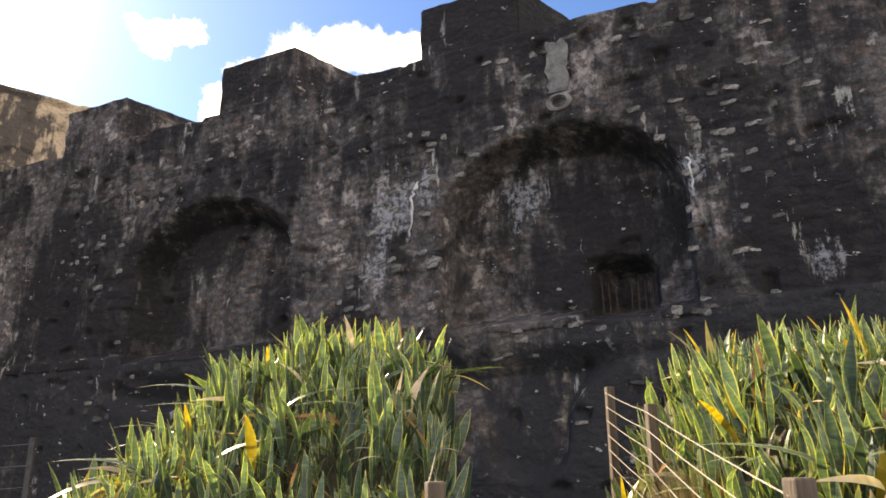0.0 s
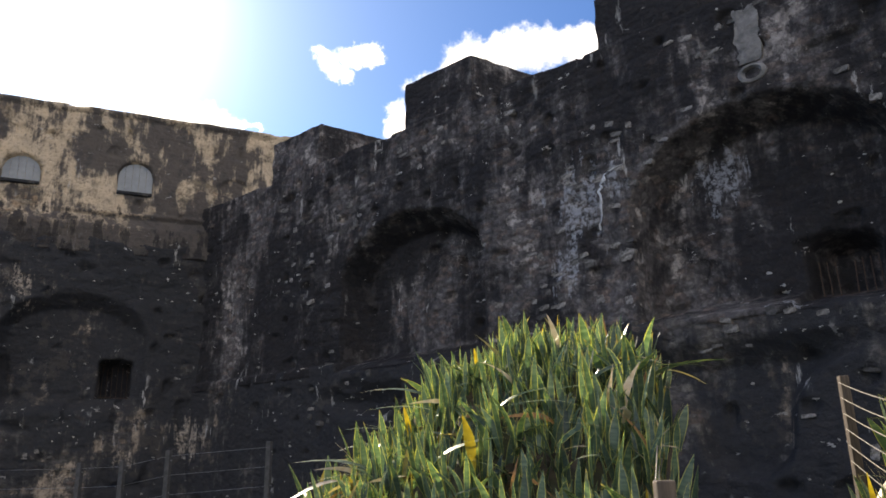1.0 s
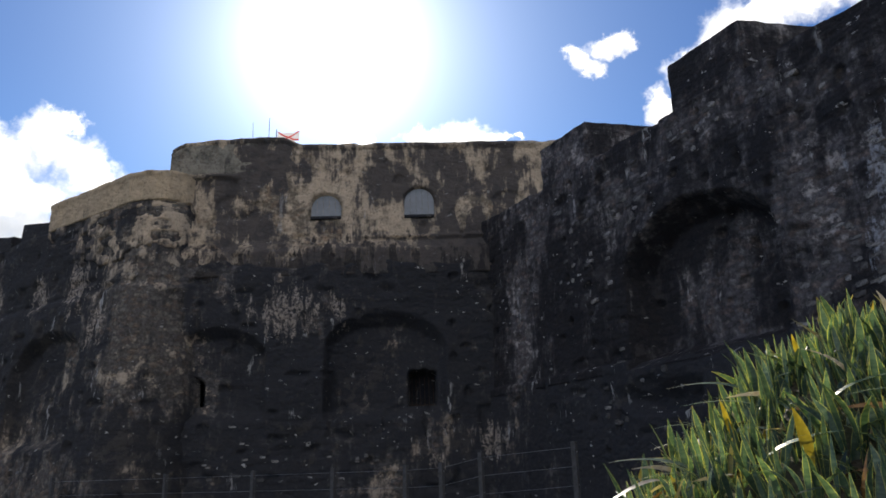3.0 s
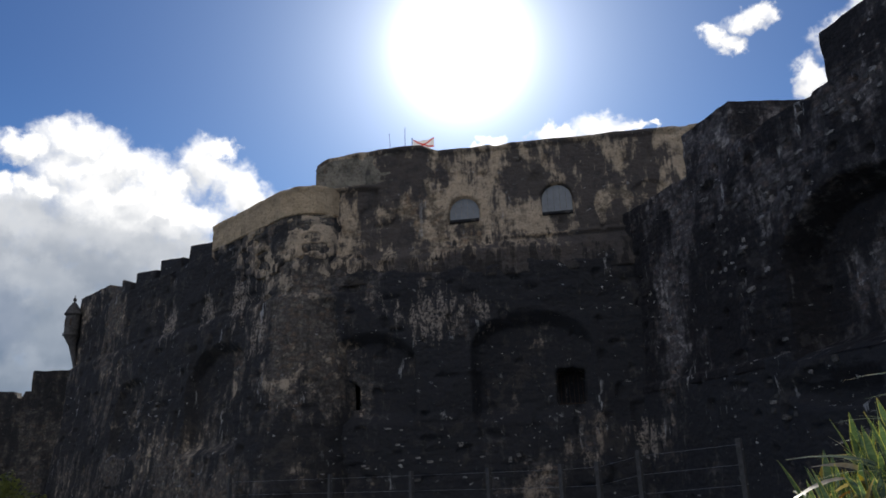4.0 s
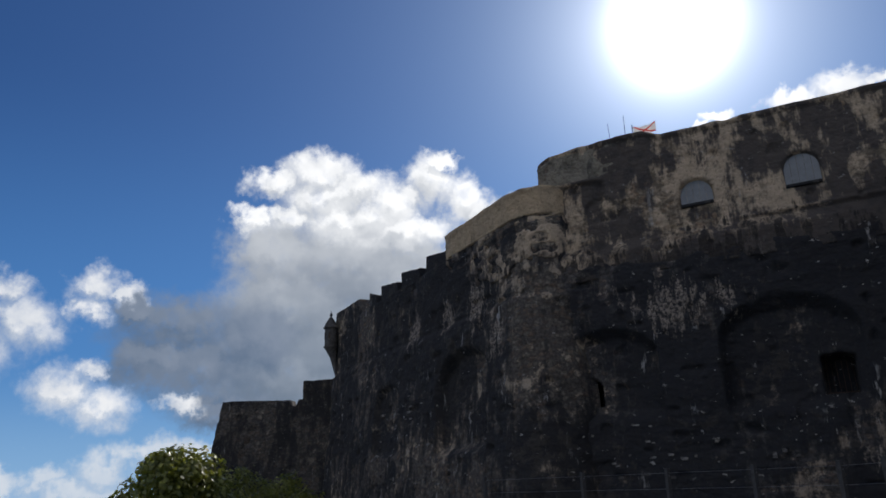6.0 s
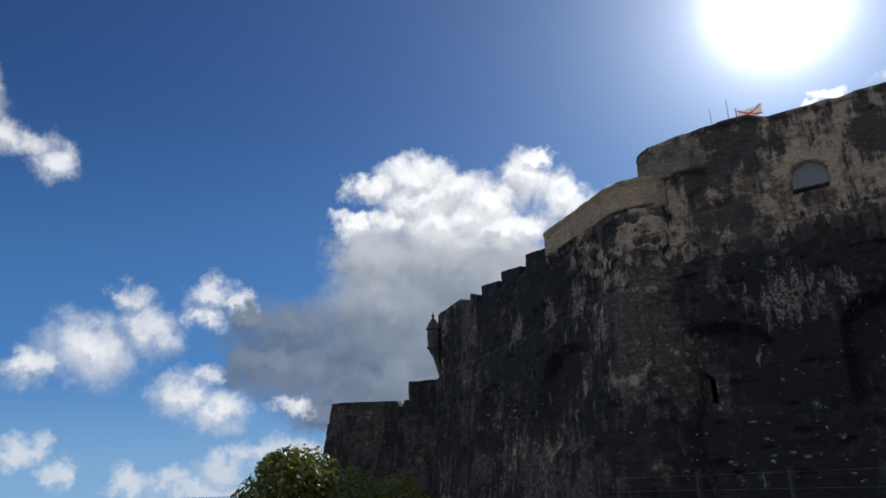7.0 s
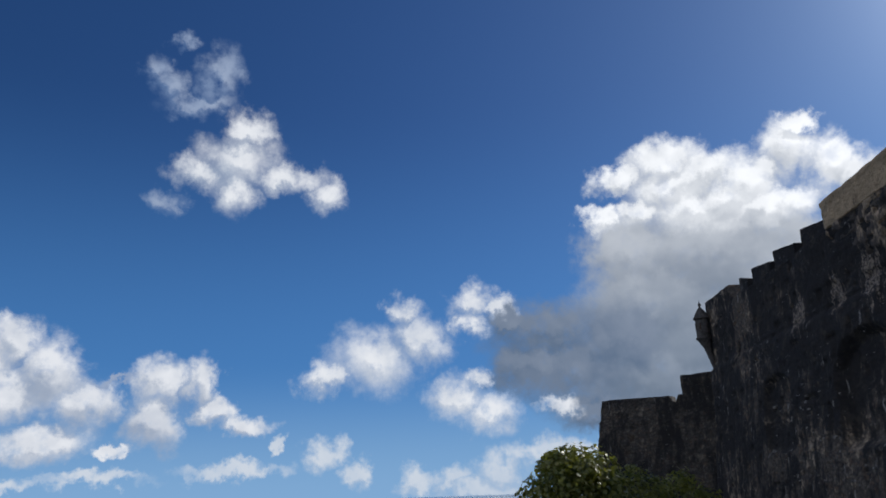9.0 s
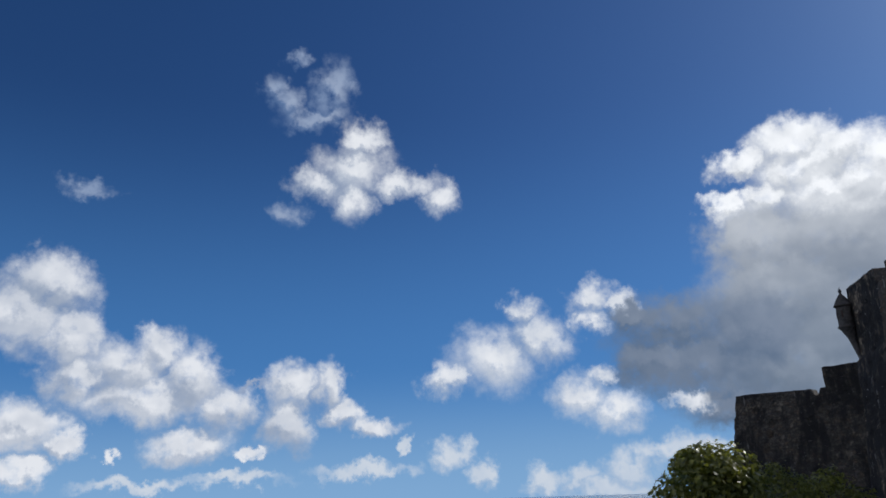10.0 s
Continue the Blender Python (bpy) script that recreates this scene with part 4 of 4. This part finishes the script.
gx = np.concatenate([np.linspace(-130, -14, 60)[:-1], np.linspace(-14, 12, 131)[:-1], np.linspace(12, 60, 30)])
gy = np.concatenate([np.linspace(-80, -4, 40)[:-1], np.linspace(-4, 16, 101)[:-1], np.linspace(16, 80, 40)])
GX, GY = np.meshgrid(gx, gy, indexing="ij")
gv = np.stack([GX, GY, ground_z(GX, GY)], -1).reshape(-1, 3)
gi = np.arange(len(gx) * len(gy)).reshape(len(gx), len(gy))
me = bpy.data.meshes.new("ground")
me.from_pydata(gv.tolist(), [], np.stack([gi[:-1, :-1], gi[1:, :-1], gi[1:, 1:], gi[:-1, 1:]], -1).reshape(-1, 4).tolist())
me.materials.append(GROUND)
me.polygons.foreach_set("use_smooth", [True] * len(me.polygons))
tagged(new("ground", me), "bare earth and rough grass slope below the fort", "ground", kind="structure")
bm = bmesh.new()
bmesh.ops.create_grid(bm, x_segments=40, y_segments=40, size=4800)
ob = part("water", bm, SEA)
ob.location.z = -6.0
tagged(ob, "calm blue open sea reaching the horizon", "sea", kind="structure")


# ---- rope fences beside the path up between the plants ----
def fence(posts, width, wires, ropes_to=None, label="weathered timber post fence with pale rope lines"):
    x0, y0, _ = posts[0]
    ob = thing("rope_fence", label, "fence", "path fences", (x0, y0, float(ground_z(x0, y0))))
    inv = Vector((-x0, -y0, -float(ground_z(x0, y0))))
    for x, y, top in posts:
        g = float(ground_z(x, y))
        bm = bmesh.new()
        box(bm, (-width / 2, -width / 2, g - 0.3), (width / 2, width / 2, top), None, 0.012)
        bmesh.ops.transform(bm, matrix=Matrix.Translation(inv) @ pose(x, y, 0, 0, 0, 8 + 5 * math.sin(9 * y)), verts=bm.verts)
        part("post", bm, WOOD, ob)
    for (xa, ya, ta), (xb, yb, tb) in zip(posts, posts[1:]):
        for k in range(wires):
            bm = bmesh.new()
            drop = 0.07 + 0.165 * k
            last = None
            for j in range(9):
                f = j / 8
                q = Vector((xa + (xb - xa) * f, ya + (yb - ya) * f, ta + (tb - ta) * f - drop - 0.014 * math.sin(math.pi * f))) + inv
                q.x -= width / 2
                if last is not None:
                    rod(bm, last, q, 0.0045, 6)
                last = q
            part("rope", bm, ROPE, ob)
    return ob


fence([(1.98, 9.09, 2.46), (1.88, 6.95, 2.10), (1.40, 3.10, 1.53)], 0.095, 6)
fence([(0.04, 8.0, 2.13), (-0.06, 4.4, 1.50)], 0.105, 4)


# fence along the foot of the walls
def foot_post(x, y, top):
    g = float(ground_z(x, y))
    ob = thing("fence_post", "weathered grey concrete fence post at the wall foot", "post", "wall foot fence posts", (x, y, g))
    bm = bmesh.new()
    box(bm, (-0.055, -0.055, -0.3), (0.055, 0.055, top - g), None, 0.012)
    shaft = part("shaft", bm, CONCRETE, ob)
    for k in range(3):
        bm = bmesh.new()
        z = (top - g) * (0.93 - 0.22 * k)
        rod(bm, (-0.075, 0, z), (0.075, 0, z), 0.012, 6)
        part("staple", bm, STEEL, shaft)
    return ob


tops = []
for az, el, d in ((28.2, 1.9, 17.0), (35.0, 1.35, 17.8), (37.9, 0.7, 18.3), (40.5, 0.6, 18.8), (45.7, 0.55, 20.0), (51.3, 0.5, 21.5), (57.1, 0.45, 23.5), (64.0, 0.4, 26.5)):
    x, y = -d * math.sin(radians(az)), d * math.cos(radians(az))
    tops.append((x, y, EYE_Z + d * math.tan(radians(el))))
    foot_post(*tops[-1])
for k in range(3):
    bm = bmesh.new()
    for a, b in zip(tops, tops[1:]):
        rod(bm, (a[0], a[1], a[2] - 0.12 - 0.4 * k), (b[0], b[1], b[2] - 0.12 - 0.4 * k), 0.004, 5)
    ob = tagged(part("fence_wire", bm, STEEL), "thin sagging steel wire between fence posts", "wire", "fence wires")


# ---- strap-leaved plants ----
def leaf_mesh(rng, length, width, bend, mat, fold=0.25, twist=0.6):
    bm = bmesh.new()
    uvl = bm.loops.layers.uv.new("UVMap")
    steps = 8
    rows = []
    for j in range(steps + 1):
        f = j / steps
        w = width * (0.40 + 0.60 * math.sin(math.pi * min(0.5, f / 1.1))) * (1 - max(0, (f - 0.5) / 0.5) ** 1.7)
        w = max(w, 0.003)
        a = twist * f
        y = bend * f * f * length
        z = length * (f - 0.28 * abs(bend) * f * f * f)
        row = []
        for u in (-1, -0.45, 0.45, 1):
            dx, dy = u * w / 2, -fold * abs(u) * w / 2
            row.append((bm.verts.new((dx * math.cos(a) - dy * math.sin(a), y + dx * math.sin(a) + dy * math.cos(a), z)), 0.5 + u * 0.5, f))
        rows.append(row)
    for low, high in zip(rows, rows[1:]):
        for k in range(3):
            q = (low[k], low[k + 1], high[k + 1], high[k])
            f = bm.faces.new([c[0] for c in q])
            for loop, c in zip(f.loops, q):
                loop[uvl].uv = (c[1], c[2])
    return mesh_of(bm, "leaf", mat, True)


rng = random.Random(5)
LEAVES = [leaf_mesh(rng, rng.uniform(0.34, 0.62), rng.uniform(0.055, 0.10), rng.uniform(-0.15, 0.4), SNAKE, rng.uniform(0.12, 0.4), rng.uniform(-0.5, 0.5)) for _ in range(20)]
BENT = [leaf_mesh(rng, rng.uniform(0.34, 0.54), rng.uniform(0.05, 0.085), rng.uniform(0.7, 1.6), SNAKE, 0.2, rng.uniform(-0.6, 0.6)) for _ in range(7)]
DEAD = [leaf_mesh(rng, rng.uniform(0.32, 0.55), rng.uniform(0.05, 0.09), rng.uniform(0.9, 1.6), SNAKE_DRY, 0.4, rng.uniform(-1.2, 1.2)) for _ in range(6)]


def snake_plant(rng, count, dead):
    ob = thing("snake_plant", "clump of upright green strap leaves with yellow margins", "plant", "snake plants on the bank")
    for k in range(count):
        kind = rng.random()
        me = rng.choice(DEAD) if k < dead else rng.choice(BENT) if kind > 0.84 else rng.choice(LEAVES)
        leaf = part("leaf", me, None, ob)
        lean = abs(rng.gauss(0, 14)) if k >= dead else rng.uniform(15, 50)
        a = rng.uniform(0, 360)
        r = rng.uniform(0.02, 0.27)
        sc = rng.uniform(0.62, 1.14)
        leaf.matrix_basis = pose(r * math.cos(radians(a)), r * math.sin(radians(a)), -0.04, 0, 0, a - 90) @ pose(0, 0, 0, -lean, 0, 0) @ pose(0, 0, 0, 0, 0, rng.uniform(0, 360)) @ Matrix.Diagonal((sc, sc, sc, 1))
    return ob


rng = random.Random(12)
PROTO = [snake_plant(rng, c, d) for c, d in ((21, 1), (22, 2), (20, 1), (21, 1), (22, 2), (19, 0))]
used = [False] * len(PROTO)


def plant_at(x, y, scale=1.0):
    k = rng.randrange(len(PROTO))
    m = pose(x, y, float(ground_z(x, y)) - 0.02, rng.uniform(-5, 5), rng.uniform(-5, 5), rng.uniform(0, 360)) @ Matrix.Diagonal((scale, scale, scale, 1))
    if not used[k]:
        used[k] = True
        PROTO[k].matrix_basis = m
    else:
        copy_thing(PROTO[k], m)


# each bank: bearing, near and far distance, and how tall the growth stands
placed = []


def bank(az0, az1, near, far, gap, tall):
    for _ in range(4000):
        az = rng.uniform(az0, az1)
        d = rng.uniform(near(az), far(az))
        x, y = -d * math.sin(radians(az)), d * math.cos(radians(az))
        if x > 0 and x < 1.50 + (y - 3.1) * 0.1:
            continue
        g = float(ground_z(x, y))
        if all((x - a) ** 2 + (y - b) ** 2 + (g - c) ** 2 > gap * gap for a, b, c in placed):
            placed.append((x, y, g))
            plant_at(x, y, tall(az, d) * rng.uniform(0.88, 1.1))


bank(0.8, 24.5, lambda a: 5.3 + 0.03 * a, lambda a: 8.7 - 0.02 * a, 0.29, lambda a, d: 1.02 - 0.012 * max(0, a - 8))
bank(-38.0, -12.5, lambda a: max(4.2, 4.1 + 0.055 * (a + 30)), lambda a: 8.6 + 0.06 * (a + 15), 0.25, lambda a, d: 1.04)


# withered growth at the low end of the left-hand bank
def withered_plant(x, y, seed):
    r2 = random.Random(seed)
    ob = thing("withered_plant", "collapsed strap leaves, bleached and brown, at the bank edge", "plant", "withered plants", (x, y, float(ground_z(x, y))))
    for k in range(18):
        leaf = part("leaf", r2.choice(DEAD if k % 4 else BENT), None, ob)
        sc = r2.uniform(1.0, 1.5)
        leaf.matrix_basis = pose(r2.uniform(-.15, .15), r2.uniform(-.15, .15), 0.02, 0, 0, r2.uniform(0, 360)) @ pose(0, 0, 0, -r2.uniform(25, 75), 0, r2.uniform(-60, 60)) @ Matrix.Diagonal((sc, sc, sc, 1))
    return ob


for k, (az, d) in enumerate(((23.6, 7.0), (22.4, 6.8), (24.6, 7.3), (21.0, 6.7), (13.0, 5.6), (5.0, 5.5))):
    withered_plant(-d * math.sin(radians(az)), d * math.cos(radians(az)), 40 + k)
for k in range(len(PROTO)):
    if not used[k]:
        plant_at(-0.9 - 0.2 * k, 6.6 + 0.1 * k)


# dry grass at the foot of the middle post
def grass_tuft(x, y, count, height, name="dry_grass"):
    r2 = random.Random(8)
    bm = bmesh.new()
    for _ in range(count):
        a, r = r2.uniform(0, 6.28), abs(r2.gauss(0, 0.16))
        px, py = x + r * math.cos(a), y + r * math.sin(a)
        g = float(ground_z(px, py)) - 0.02
        h, lean, w = height * r2.uniform(0.5, 1.1), r2.uniform(0.05, 0.4), 0.006
        c, s = math.cos(a), math.sin(a)
        pts = [(px + c * lean * f * f * h, py + s * lean * f * f * h, g + h * f) for f in (0, 0.4, 0.75, 1)]
        left = [bm.verts.new((p[0] - s * w * (1 - 0.8 * i / 3), p[1] + c * w * (1 - 0.8 * i / 3), p[2])) for i, p in enumerate(pts)]
        right = [bm.verts.new((p[0] + s * w * (1 - 0.8 * i / 3), p[1] - c * w * (1 - 0.8 * i / 3), p[2])) for i, p in enumerate(pts)]
        for i in range(3):
            bm.faces.new((left[i], right[i], right[i + 1], left[i + 1]))
    return tagged(part(name, bm, DRY_GRASS), "tuft of dry straw-coloured grass beside a fence post", "grass", kind="stuff")


grass_tuft(2.0, 6.45, 700, 0.85)


# ---- the round shrub by the shore ----
def shrub(name, x, y, width, height, leaves, seed, label):
    r2 = random.Random(seed)
    g = float(ground_z(x, y))
    ob = thing(name, label, "shrub", at=(x, y, g))
    bm = bmesh.new()
    tips = []
    for k in range(9):
        a = k * 2.4
        tip = Vector((math.cos(a) * width * r2.uniform(0.12, 0.36), math.sin(a) * width * r2.uniform(0.12, 0.36), height * r2.uniform(0.45, 0.8)))
        mid = tip * 0.45 + Vector((0, 0, 0.12 * height))
        rod(bm, (0, 0, -0.3), mid, 0.09, 7, 0.055)
        rod(bm, mid, tip, 0.055, 6, 0.02)
        tips.append(tip)
    part("trunk", bm, BARK, ob)
    bm = bmesh.new()
    uvl = bm.loops.layers.uv.new("UVMap")
    lumps = []
    for _ in range(46):
        a, u = r2.uniform(0, 6.283), r2.uniform(-0.35, 1) 
        rr = math.sqrt(max(0, 1 - max(u, 0) ** 2)) * r2.uniform(0.55, 1.0)
        lumps.append((Vector((math.cos(a) * rr * width * 0.44, math.sin(a) * rr * width * 0.44, height * (0.52 + 0.40 * u))), r2.uniform(0.10, 0.17) * width))
    for k in range(leaves):
        c, r = r2.choice(lumps)
        d = Vector((r2.gauss(0, 1), r2.gauss(0, 1), r2.gauss(0.25, 1))).normalized()
        p = c + d * r * r2.uniform(0.6, 1.08)
        size = r2.uniform(0.05, 0.10)
        q = (d + Vector((r2.uniform(-.7, .7), r2.uniform(-.7, .7), r2.uniform(-.3, .9)))).normalized().to_track_quat("Z", "Y").to_matrix()
        outline = [(0, -1.0), (0.75, -0.5), (0.85, 0.25), (0.4, 0.9), (-0.4, 0.9), (-0.85, 0.25), (-0.75, -0.5)]
        f = bm.faces.new([bm.verts.new(p + q @ Vector((u * size, v * size, 0.18 * size * (u * u)))) for u, v in outline])
        for loop, (u, v) in zip(f.loops, outline):
            loop[uvl].uv = (0.5 + u / 2, 0.5 + v / 2)
    part("crown", bm, BUSH_LEAF, ob)
    return ob


shrub("sea_grape_shrub", -27.9, 1.95, 4.0, 3.1, 5200, 3, "rounded olive-green sea grape shrub in sunlight")
shrub("shrub", -45.0, 6.5, 5.5, 3.4, 2600, 4, "dark green shrub in the shade of the wall")
shrub("shrub", -47.5, 10.0, 5.0, 3.2, 2200, 6, "dark green shrub in the shade of the wall")


# ---- lime-crusted stones that stand proud of the long wall ----
def proud_stone(r2):
    bm = bmesh.new()
    w, h, d = r2.uniform(0.07, 0.24), r2.uniform(0.05, 0.13), 0.03
    ring = [(u * w * r2.uniform(0.75, 1.1), v * h * r2.uniform(0.75, 1.1)) for u, v in ((-1, -0.7), (-0.6, -1), (0.7, -1), (1, -0.5), (1, 0.7), (0.6, 1), (-0.8, 1), (-1, 0.6))]
    k = len(ring)
    back = [bm.verts.new((u, 0.12, v)) for u, v in ring]
    front = [bm.verts.new((u * 0.85, -d * r2.uniform(0.4, 1.1), v * 0.85)) for u, v in ring]
    for j in range(k):
        bm.faces.new((back[j], back[(j + 1) % k], front[(j + 1) % k], front[j]))
    bm.faces.new(front)
    return mesh_of(bm, "stone", STONE_PALE)


r3 = random.Random(77)
STONES = [proud_stone(r3) for _ in range(12)]
turn_right = math.degrees(math.atan2(RIGHT_T.y, RIGHT_T.x))
made = 0
while made < 290:
    s, z = r3.uniform(6, 33), r3.uniform(1.5, 12.2)
    if float(sink_right(np.array([s]), np.array([z]))[0]) > 0.05 or value_noise(np.array([s * 0.4]), np.array([z * 0.5]), 66)[0] < r3.uniform(0.35, 0.75):
        continue
    out = 0.02 * max(0, 5 - z) - float(sink_right(np.array([s]), np.array([z]))[0]) + float(rubble(np.array([s]), np.array([z]), 11)[0])
    q = RIGHT_A + RIGHT_T * s - RIGHT_IN * out
    ob = part("stone", STONES[made % 12], None, wall_right)
    ob.matrix_basis = pose(q.x, q.y, z, 0, r3.uniform(-12, 12), turn_right)
    made += 1


def stones_on(wall, line, s0, s1, z0, z1, count, sink, batter, top, seed, size):
    """Pale stones and lime scabs in loose rows on another wall."""
    rows = [r3.uniform(z0, z1) for _ in range(9)]
    done = 0
    while done < count:
        s, z = r3.uniform(s0, s1), r3.choice(rows) + r3.gauss(0, 0.22)
        sunk = float(sink(np.array([s]), np.array([z]))[0])
        if sunk > 0.1 or value_noise(np.array([s * 0.5]), np.array([z * 0.4]), seed + 40)[0] < r3.uniform(0.3, 0.7):
            continue
        p, outward = along_line(line, s)
        out = batter * max(0.0, top - z) - sunk + 0.03 + float(rubble(np.array([s]), np.array([z]), seed)[0])
        q = p + outward * out
        ob = part("stone", STONES[done % 12], None, wall)
        k = r3.uniform(0.6, 1.3) * size
        ob.matrix_basis = pose(q.x, q.y, z, 0, r3.uniform(-8, 8), math.degrees(math.atan2(outward.x, -outward.y))) @ Matrix.Diagonal((k, 1, k, 1))
        done += 1


stones_on(wall_curtain_foot, CURTAIN_FOOT, 3.5, 20, 1.2, 4.6, 40, sink_curtain, 0.03, 12.0, 29, 0.75)
stones_on(wall_left, LEFT_LINE, left_s(-47.0), left_s(-31.8), 1.5, 7.0, 50, sink_left, 0.085, 10.0, 37, 0.9)


# round stone drain with a plaster strip above it
def wall_drain(az, z):
    q = RIGHT_A + RIGHT_T * right_s(az)
    ob = thing("wall_drain", "round stone drain mouth with a pale plaster strip above", "drain", at=(q.x, q.y, z))
    turn = pose(0, 0, 0, 0, 0, turn_right)
    bm = bmesh.new()
    rings = []
    for j in range(18):
        a = 6.283 * j / 18
        c, sn = math.cos(a), math.sin(a)
        k = 1 + 0.08 * noise.noise((c * 2, sn * 2, 1))
        rings.append([bm.verts.new((c * r * k, y, sn * r * 0.72 * k)) for r, y in ((0.36, 0.1), (0.33, -0.10), (0.24, -0.13), (0.19, -0.06), (0.18, 0.1))])
    for j in range(18):
        for i in range(4):
            bm.faces.new((rings[j][i], rings[(j + 1) % 18][i], rings[(j + 1) % 18][i + 1], rings[j][i + 1]))
    bmesh.ops.transform(bm, matrix=turn, verts=bm.verts)
    part("rim", bm, PLASTER, ob)
    bm = bmesh.new()
    grid = [[bm.verts.new((-0.28 + 0.56 * i / 6 + 0.16 * noise.noise((i * 0.4, j * 0.6, 3.3)), -0.05 + 0.03 * noise.noise((i * 0.7, j * 0.5, 0)), 0.3 + 1.5 * j / 14)) for j in range(15)] for i in range(7)]
    for i in range(6):
        for j in range(14):
            bm.faces.new((grid[i][j], grid[i + 1][j], grid[i + 1][j + 1], grid[i][j + 1]))
    edge = bmesh.ops.extrude_edge_only(bm, edges=[e for e in bm.edges if e.is_boundary])["geom"]
    for v in edge:
        if isinstance(v, bmesh.types.BMVert):
            v.co.y += 0.15
    bmesh.ops.transform(bm, matrix=turn, verts=bm.verts)
    part("plaster_strip", bm, PLASTER, ob, "pale grey plaster strip")
    return ob


wall_drain(-9.9, 10.35)


# lime that has run down from a crack
def lime_run(points, width, seed):
    r2 = random.Random(seed)
    bm = bmesh.new()
    last = None
    fine = [(a[0] + (b[0] - a[0]) * j / 5, a[1] + (b[1] - a[1]) * j / 5) for a, b in zip(points, points[1:]) for j in range(5)]
    for j, (az, z) in enumerate(fine):
        az += r2.uniform(-0.14, 0.14)
        s0 = right_s(az)
        out = 0.03 + max(-0.05, float(rubble(np.array([s0]), np.array([z]), 11)[0]))
        w = width * r2.uniform(0.25, 1.25) * (1 - 0.7 * (j / len(fine)) ** 2)
        c = RIGHT_A + RIGHT_T * s0 - RIGHT_IN * out
        row = [bm.verts.new((c.x + RIGHT_T.x * u * w - RIGHT_IN.x * b, c.y + RIGHT_T.y * u * w - RIGHT_IN.y * b, z)) for u, b in ((-0.5, -0.06), (-0.25, 0.0), (0.25, 0.0), (0.5, -0.06))]
        if last:
            for i in range(3):
                bm.faces.new((last[i], last[i + 1], row[i + 1], row[i]))
        last = row
    part("lime_crust", bm, LIME, wall_right, "white lime run down the wall")


lime_run([(0.9, 9.05), (1.9, 8.95), (2.45, 8.6), (2.6, 8.0), (2.75, 7.3)], 0.19, 1)
lime_run([(-19.6, 8.3), (-19.75, 7.8), (-19.8, 7.4)], 0.10, 2)
